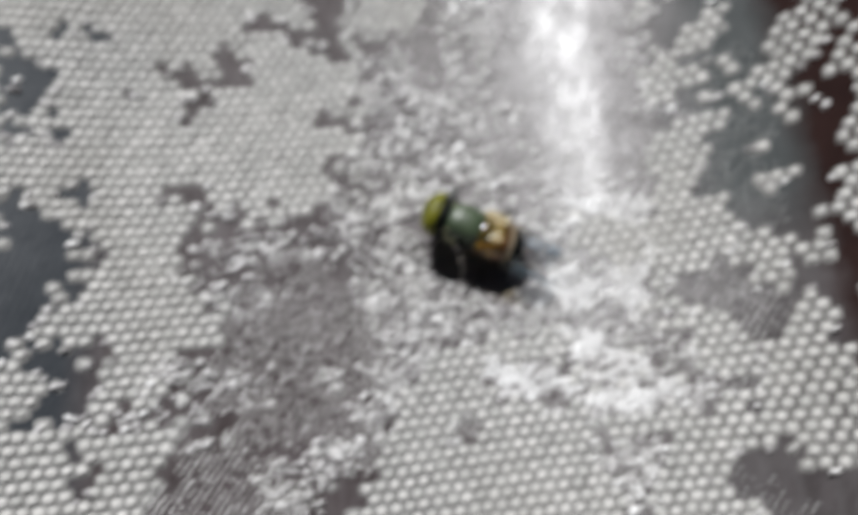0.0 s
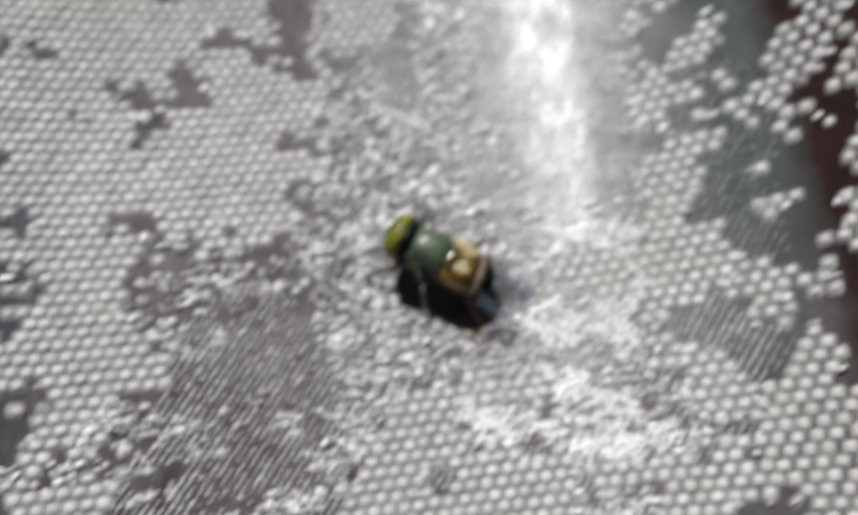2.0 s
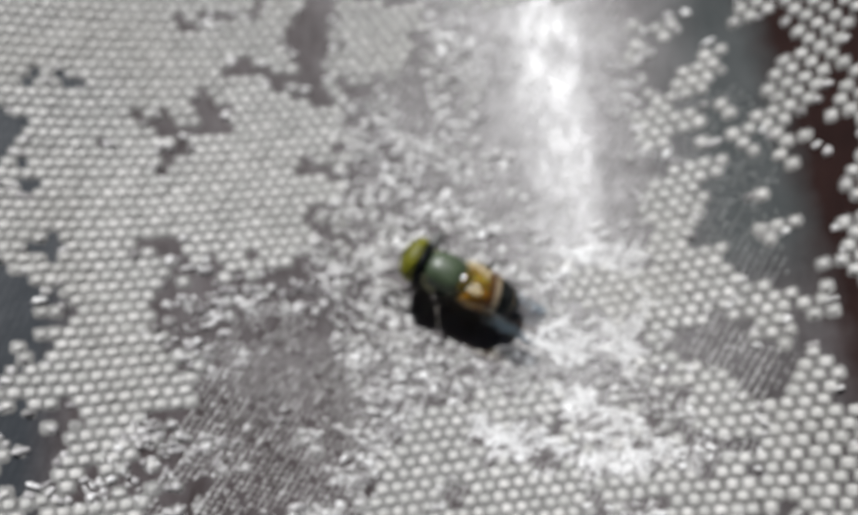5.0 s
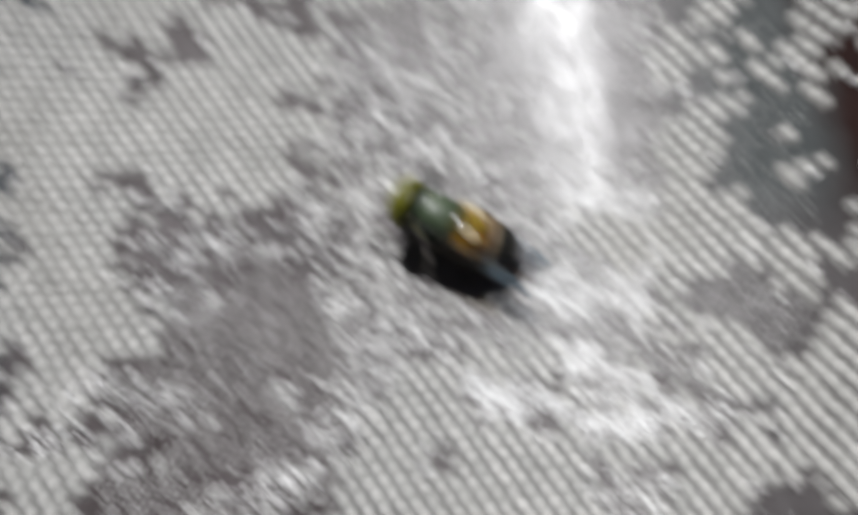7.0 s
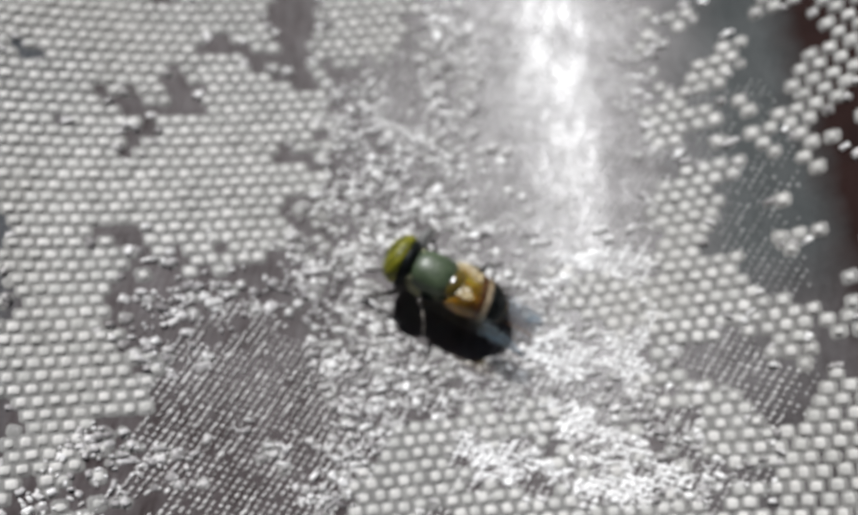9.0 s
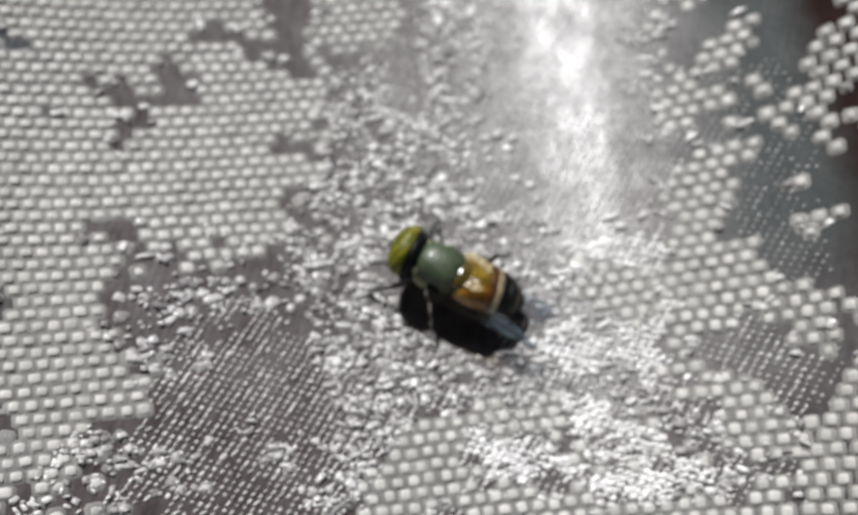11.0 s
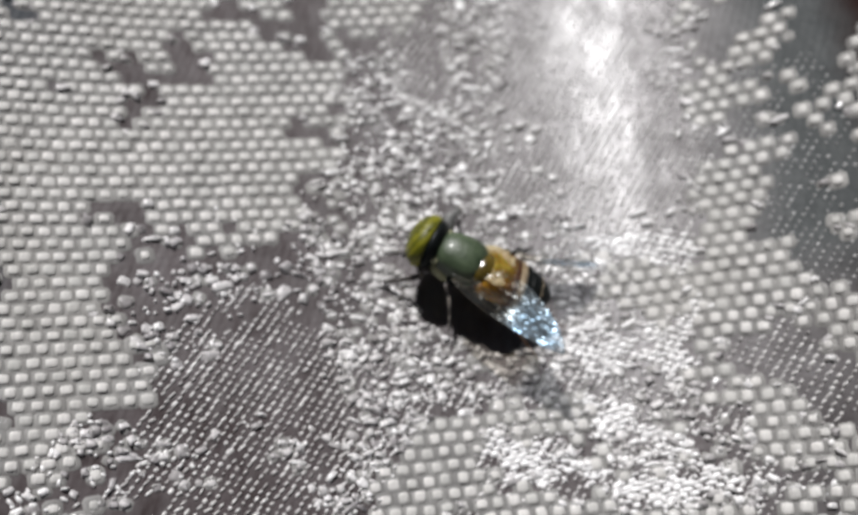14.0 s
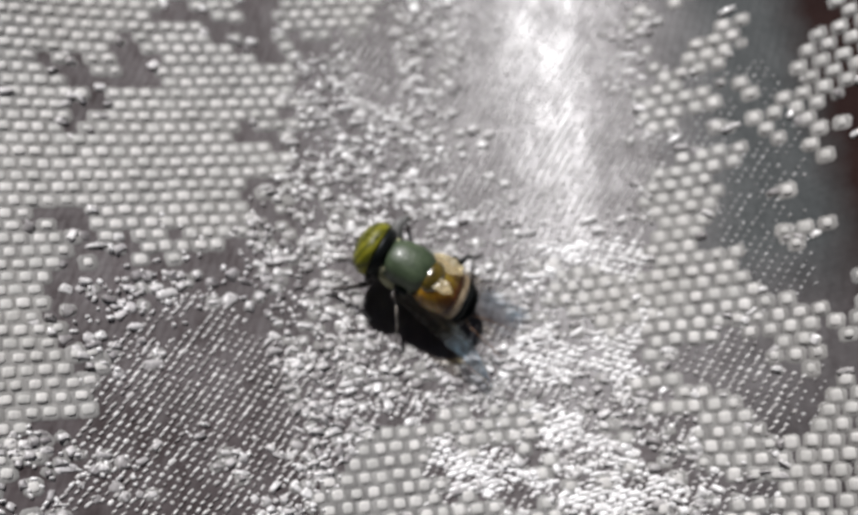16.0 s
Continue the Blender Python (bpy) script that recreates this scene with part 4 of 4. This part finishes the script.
def abdomen_width(s):
    """Half width of the abdomen at s (0 at its root, 1 at its tip)."""
    return float(np.interp(s, (0, 0.12, 0.28, 0.42, 0.55, 0.68, 0.82, 0.93, 1.0), (1.62, 1.84, 1.86, 1.78, 1.64, 1.42, 1.12, 0.76, 0.20)))


def make_leg(name, fly, root, knee, ankle, toe, thick, dark_shin=False, thigh=None):
    """Femur, shin and foot; the foot rests on the cloth."""
    root, knee, ankle, toe = (Vector(p) for p in (root, knee, ankle, toe))
    mid = (Vector() + knee) * 0.5
    leg = part(name, tube([Vector(), mid, knee - root], [thick * 0.8, thick, thick * 0.6]), thigh or M_LEG, fly)
    leg.location = root * MM
    k, a, t = knee - root, ankle - root, toe - root
    shin = dark_shin if isinstance(dark_shin, bpy.types.Material) else M_LEG if dark_shin else M_SHIN
    part("tibia", tube([k, (k + a) * 0.5, a], [thick * 0.6, thick * 0.55, thick * 0.42]), shin, leg)
    steps = [a + (t - a) * (q / 5) for q in range(6)]
    part("tarsus", tube(steps, [thick * f for f in (0.42, 0.36, 0.38, 0.32, 0.34, 0.22)], 6), shin, leg)
    return leg


def wing_outline(s):
    """Front and back margins of the wing at s along its length (millimetres)."""
    front = 0.55 * math.sin(math.pi * min(1, s * 1.02) ** 0.9) ** 0.6 + 0.05
    back = -2.55 * (math.sin(math.pi * s ** 0.72) ** 0.62) if 0 < s < 1 else 0.0
    return front, back


def make_wing(fly, side):
    """Membrane with pleats and its veins; root at the origin, tip towards -x, front margin outward."""
    length, nu, nv = 8.8, 40, 14
    verts, faces = [], []

    def place(s, c):
        f, b = wing_outline(s)
        y = f + (b - f) * c
        z = 0.10 * math.sin(9 * c + 3 * s) * math.sin(math.pi * s) + 0.35 * s * s * (c - 0.3) - 0.25 * c * (1 - s) + 1.0 * s * s
        return Vector((-length * s, side * y, z))

    for i in range(nu + 1):
        for j in range(nv + 1):
            verts.append(tuple(place(0.004 + 0.992 * i / nu, j / nv) * MM))
    for i in range(nu):
        for j in range(nv):
            a = i * (nv + 1) + j
            faces.append((a, a + 1, a + nv + 2, a + nv + 1))
    wing = mesh_object("wing", verts, faces, M_WING, fly)
    tagged(wing, "clear rippled wing with a painted bluish sheen")
    for line in (((0.01, 0.0), (0.5, 0.0), (0.97, 0.05)), ((0.02, 0.1), (0.4, 0.12), (0.8, 0.08)), ((0.02, 0.15), (0.5, 0.25), (0.96, 0.28)),
                 ((0.03, 0.3), (0.4, 0.45), (0.93, 0.5)), ((0.03, 0.4), (0.35, 0.62), (0.82, 0.72)), ((0.02, 0.5), (0.25, 0.8), (0.55, 0.95)),
                 ((0.42, 0.13), (0.43, 0.3), (0.42, 0.48)), ((0.62, 0.27), (0.64, 0.5), (0.60, 0.68))):
        pts = []
        for q in range(13):
            t = q / 12
            (s0, c0), (s1, c1), (s2, c2) = line
            s = (1 - t) ** 2 * s0 + 2 * t * (1 - t) * (2 * s1 - (s0 + s2) / 2) + t * t * s2
            c = (1 - t) ** 2 * c0 + 2 * t * (1 - t) * (2 * c1 - (c0 + c2) / 2) + t * t * c2
            pts.append(place(s, c) + Vector((0, 0, 0.01)))
        part("vein", tube(pts, [0.030 - 0.016 * q / 12 for q in range(13)], 5), M_VEIN, wing)
    return wing


def make_fly():
    fly = new("fly")
    tagged(fly, "green-eyed fly with amber abdomen resting on the brocade", "fly")
    # head: black back plate, two large eyes, pale face
    head = part("head", ball((2.15, 0, 2.72), (0.75, 1.8, 1.48)), M_BLACK, fly, "black back of the head")
    for side in (1, -1):
        def half(p, side=side):
            """One half of a broad dome, cut along the middle seam and flat behind."""
            p.y = side * max(side * p.y, 0.006)
            p.x = p.x if p.x > -0.3 else -0.3 + (p.x + 0.3) * 0.2
            return p
        part("eye", ball((2.68, 0, 2.75), (1.2, 1.95, 1.6), 40, 24, half), M_EYE, head, "large olive-green compound eye")
        part("antenna", tube([(3.4, side * 0.18, 2.5), (3.75, side * 0.22, 2.45), (4.0, side * 0.3, 2.3)], [0.10, 0.13, 0.03]), M_LEG, head)
    part("face", ball((3.05, 0, 2.2), (0.5, 0.45, 0.75)), M_PALE, head, "pale face")
    part("proboscis", tube([(3.0, 0, 1.7), (3.0, 0, 1.1), (3.05, 0, 0.5)], [0.22, 0.16, 0.2]), M_LEG, head)

    def back(p):
        """Squarer than a ball, a little narrower in front."""
        q = [math.copysign(abs(c / r) ** 0.82, c) * r for c, r in zip(p, (1.95, 1.66, 1.45))]
        return Vector((q[0], q[1] * (1 - 0.05 * q[0]), q[2]))
    thorax = part("thorax", ball((0.15, -0.08, 2.6), (1.95, 1.56, 1.45), 40, 24, back), M_THORAX, fly, "dull green-grey thorax")
    part("scutellum", ball((-1.62, 0, 3.06), (0.84, 1.2, 0.66)), M_SCUT, fly, "glossy olive scutellum")
    for side in (1, -1):
        part("pleuron", ball((0.5, side * 0.95, 1.95), (1.35, 0.62, 0.85)), M_PLEURA, fly, "pale flank")
        part("wing_base", ball((-0.15, side * 1.55, 2.3), (0.5, 0.3, 0.42)), M_BLACK, fly, "black wing socket")
        def crumpled(p):
            """Thin, wavy and ragged at its rim."""
            w = noise.noise(p * 2.3 + Vector((7, 3, side)))
            return Vector((p.x * (1 + 0.35 * w), p.y * (1 + 0.3 * w), p.z + 0.14 * noise.noise(p * 3.1)))
        scale = ball((-2.5, 0.45, 3.5), (0.75, 0.5, 0.07), 24, 12, crumpled) if side > 0 else ball((-2.15, -1.3, 3.22), (1.2, 0.6, 0.07), 24, 12, crumpled)
        part("calypter", scale, M_FLAP, fly, "waxy straw-coloured scale behind the wing")
        part("shoulder", ball((1.55, side * 1.05, 3.0), (0.32, 0.34, 0.3)), M_PLEURA, fly)

    # abdomen: amber segments with rust and pale hoops, black tip
    length = ABDOMEN_LONG
    def stations(s0, s1, grow, n=7):
        out = []
        for k in range(n):
            s = s0 + (s1 - s0) * k / (n - 1)
            w = max(0.05, abdomen_width(s) + grow - 0.06 * abs(2 * k / (n - 1) - 1) ** 3)
            out.append((-length * s, w, w * 0.66, -0.25 * s * s))
        return out
    abdomen = part("abdomen", turned_body(stations(0.0, 0.64, 0.0, 14)), M_AMBER, fly, "translucent amber abdomen")
    for s0, s1, mat, name in ((0.40, 0.475, M_RUST, "dark rust hoop"), (0.475, 0.57, M_PALE, "pale beige hoop"), (0.57, 0.66, M_BLACK, "black hoop")):
        part("tergite", turned_body(stations(s0, s1, 0.03)), mat, abdomen, name)
    tip = part("abdomen_tip", turned_body([(x + length * 0.64, w, h, z + 0.10) for x, w, h, z in stations(0.64, 0.995, 0.03, 12)]), M_BLACK, abdomen, "black tip")
    part("rim", turned_body([(x + length * 0.64, w, h, z + 0.10) for x, w, h, z in stations(0.79, 0.815, 0.05, 4)]), M_PALE, tip, "thin pale rim")
    return fly, abdomen, tip


def place_fly():
    fly, abdomen, tip = make_fly()
    ground = float(height(np.array(1.15), np.array(-1.6)))
    fly.matrix_basis = pose(1.13 * MM, -1.86 * MM, (ground + 0.80) * MM, 0, FLY_PITCH, FLY_YAW)
    def foot(x, y):
        """Height of the cloth under a place in the fly's space."""
        p = fly.matrix_basis @ Vector((x * MM, y * MM, 0))
        z = float(height(np.array(p.x / MM), np.array(p.y / MM)))
        return (x, y, (z * MM - p.z) / MM + 0.36)
    legs = {}
    for side in (1, -1):
        if side > 0:
            legs["middle", side] = make_leg("middle_leg", fly, (0.3, 0.9, 1.4), (-0.4, 2.5, 2.0), (-1.0, 3.3, 1.0), foot(-1.5, 4.1), 0.15)
        else:
            legs["middle", side] = make_leg("middle_leg", fly, (-1.2, -1.1, 1.6), (-2.6, -2.2, 2.0), (-2.9, -3.5, 1.2), foot(-3.1, -4.3), 0.36, M_BLACK, M_BLACK)
        legs["hind", side] = make_leg("hind_leg", fly, (-0.6, side * 0.8, 1.3), (-3.2, side * 1.3, 1.6), (-5.6, side * 0.8 - 0.4, 0.7), foot(-8.3, side * 0.9 - 1.0), 0.12, M_BROWN)
    legs["front", 1] = make_leg("front_leg", fly, (1.3, 0.8, 1.4), (2.0, 1.9, 1.5), (3.1, 2.5, 0.7), foot(4.1, 2.9), 0.36, True)
    legs["front", -1] = make_leg("front_leg", fly, (1.3, -0.8, 1.4), (1.9, -3.4, 2.4), (2.2, -4.0, 1.2), foot(2.4, -4.7), 0.42, False, M_GREY)
    wings = {side: make_wing(fly, side) for side in (1, -1)}
    return fly, abdomen, tip, legs, wings


FLY_YAW, FLY_PITCH = 153.0, 0.0
make_unseen_court()
make_cloth()
FLY, ABDOMEN, TIP, LEGS, WINGS = place_fly()


def motions():
    """The abdomen curls and stretches, the wings hang, lift and flick."""
    # it shuffles back and turns a little in the first second
    stand = FLY.matrix_basis.copy()

    def shuffle(dx, dy, turn):
        return Matrix.Translation((dx * MM, dy * MM, 0)) @ stand @ pose(0, 0, 0, 0, 0, turn)

    walk(FLY, [(t, shuffle(*m)) for t, m in ((0.0, (0.5, -0.3, 6)), (0.5, (0.5, -0.05, 4)), (0.8, (0.15, 0, 2.5)), (1.0, (0, 0, 2)), (2.0, (0, 0, 0)), (16.0, (0, 0, 0)))])
    joint = (-1.35, 0.0, 2.55)

    def bend(pitch, yaw=0.0):
        # the segments slide into one another as it curls
        return pose((joint[0] + 0.05 * max(0, pitch - 15)) * MM, joint[1] * MM, joint[2] * MM, 0, -pitch, yaw)

    rows = [(0.0, 22), (1.0, 22), (2.0, 22), (3.0, 21), (3.2, 20), (4.4, 17), (5.3, 15), (7.0, 15), (9.2, 17), (11.3, 15), (13.4, 15), (13.7, 13), (15.5, 15), (15.7, 18), (15.9, 21), (16.0, 23)]
    walk(ABDOMEN, [(t, bend(p, 15.0 - 0.9 * max(0, p - 15))) for t, p in rows])
    hinge = (-ABDOMEN_LONG * 0.64 * MM, 0.0, -0.10 * MM)
    walk(TIP, [(t, pose(*hinge, 0, -(p - 12) * 5, 0)) for t, p in rows])

    def wing(side, sweep, droop, roll):
        low = min(1.0, max(0.0, (-roll - 12) / 66))
        return pose(0.0 * MM, side * (1.7 + 0.05 * low) * MM, (3.3 - 1.9 * low) * MM, side * roll, -droop, -side * sweep)

    hang, lifted = (-8, 6, -92), (8, 4, -9)
    early, tucked, last = (-9, 9, -96), (-6, 14, -98), (4, 13, -88)
    left = [(0.0, early), (3.0, early), (3.04, (8, 1, -40)), (3.1, lifted), (3.2, lifted), (3.35, (8, 1, -40)), (3.45, (2, 6, -80)), (3.6, early), (5.3, (-9, 7, -94)), (9.2, (-8, 6, -93)), (11.3, hang), (13.4, hang), (13.5, (3, 8, -88)), (13.55, (6, 3, -46)), (13.6, lifted),
            (13.8, (8, 5, -12)), (14.0, (7, 5, -13)), (14.2, (8, 3, -6)), (14.5, (7, 7, -18)), (14.6, (8, 4, -9)), (14.8, (8, 6, -18)), (15.0, (9, 3, -9)),
            (15.2, (8, 7, -22)), (15.3, (8, 4, -9)), (15.5, (7, 7, -22)), (15.7, (8, 6, -16)), (15.78, (8, 1, -40)), (15.87, last), (16.0, last)]
    walk(WINGS[1], [(t, wing(1, *p)) for t, p in left])
    out = (23, 1, -4)
    right = [(0.0, tucked), (13.4, tucked), (13.45, (10, 2, -50)), (13.5, (20, 2, -8)), (13.6, out), (13.8, (24, 4, -74)), (14.2, (10, 6, -74)), (14.5, (20, 4, -56)), (14.6, out), (15.1, out),
             (15.3, (22, 4, -16)), (15.5, (24, 2, -44)), (15.6, (24, 2, -36)), (15.7, (48, 4, -4)), (15.85, (14, 2, -40)), (16.0, tucked)]
    def swing(key, t_yaw):
        root = LEGS[key].location.copy()
        walk(LEGS[key], [(t, Matrix.Translation(root) @ pose(0, 0, 0, 0, p, y)) for t, p, y in t_yaw])

    swing(("hind", -1), [(0.0, 0, -20), (1.2, 0, -34), (2.0, 0, -40), (3.2, 0, -28), (4.6, 0, -4), (5.3, 0, 0), (6.6, 0, 2), (7.5, 0, -3), (8.0, 0, -18), (9.2, 0, -8), (11.3, 0, 0), (13.4, 0, 1), (13.8, 0, -30), (14.5, 0, -36), (15.0, 0, -22), (16.0, 0, -24)])
    swing(("hind", 1), [(0.0, 0, 14), (3.2, 0, 14), (4.6, 0, 4), (5.3, 0, 0), (7.5, 0, 1), (9.2, 0, 6), (11.3, 0, 0), (11.7, 0, -2), (13.4, 0, 2), (16.0, 0, 6)])
    walk(WINGS[-1], [(t, wing(-1, *p)) for t, p in right])


motions()
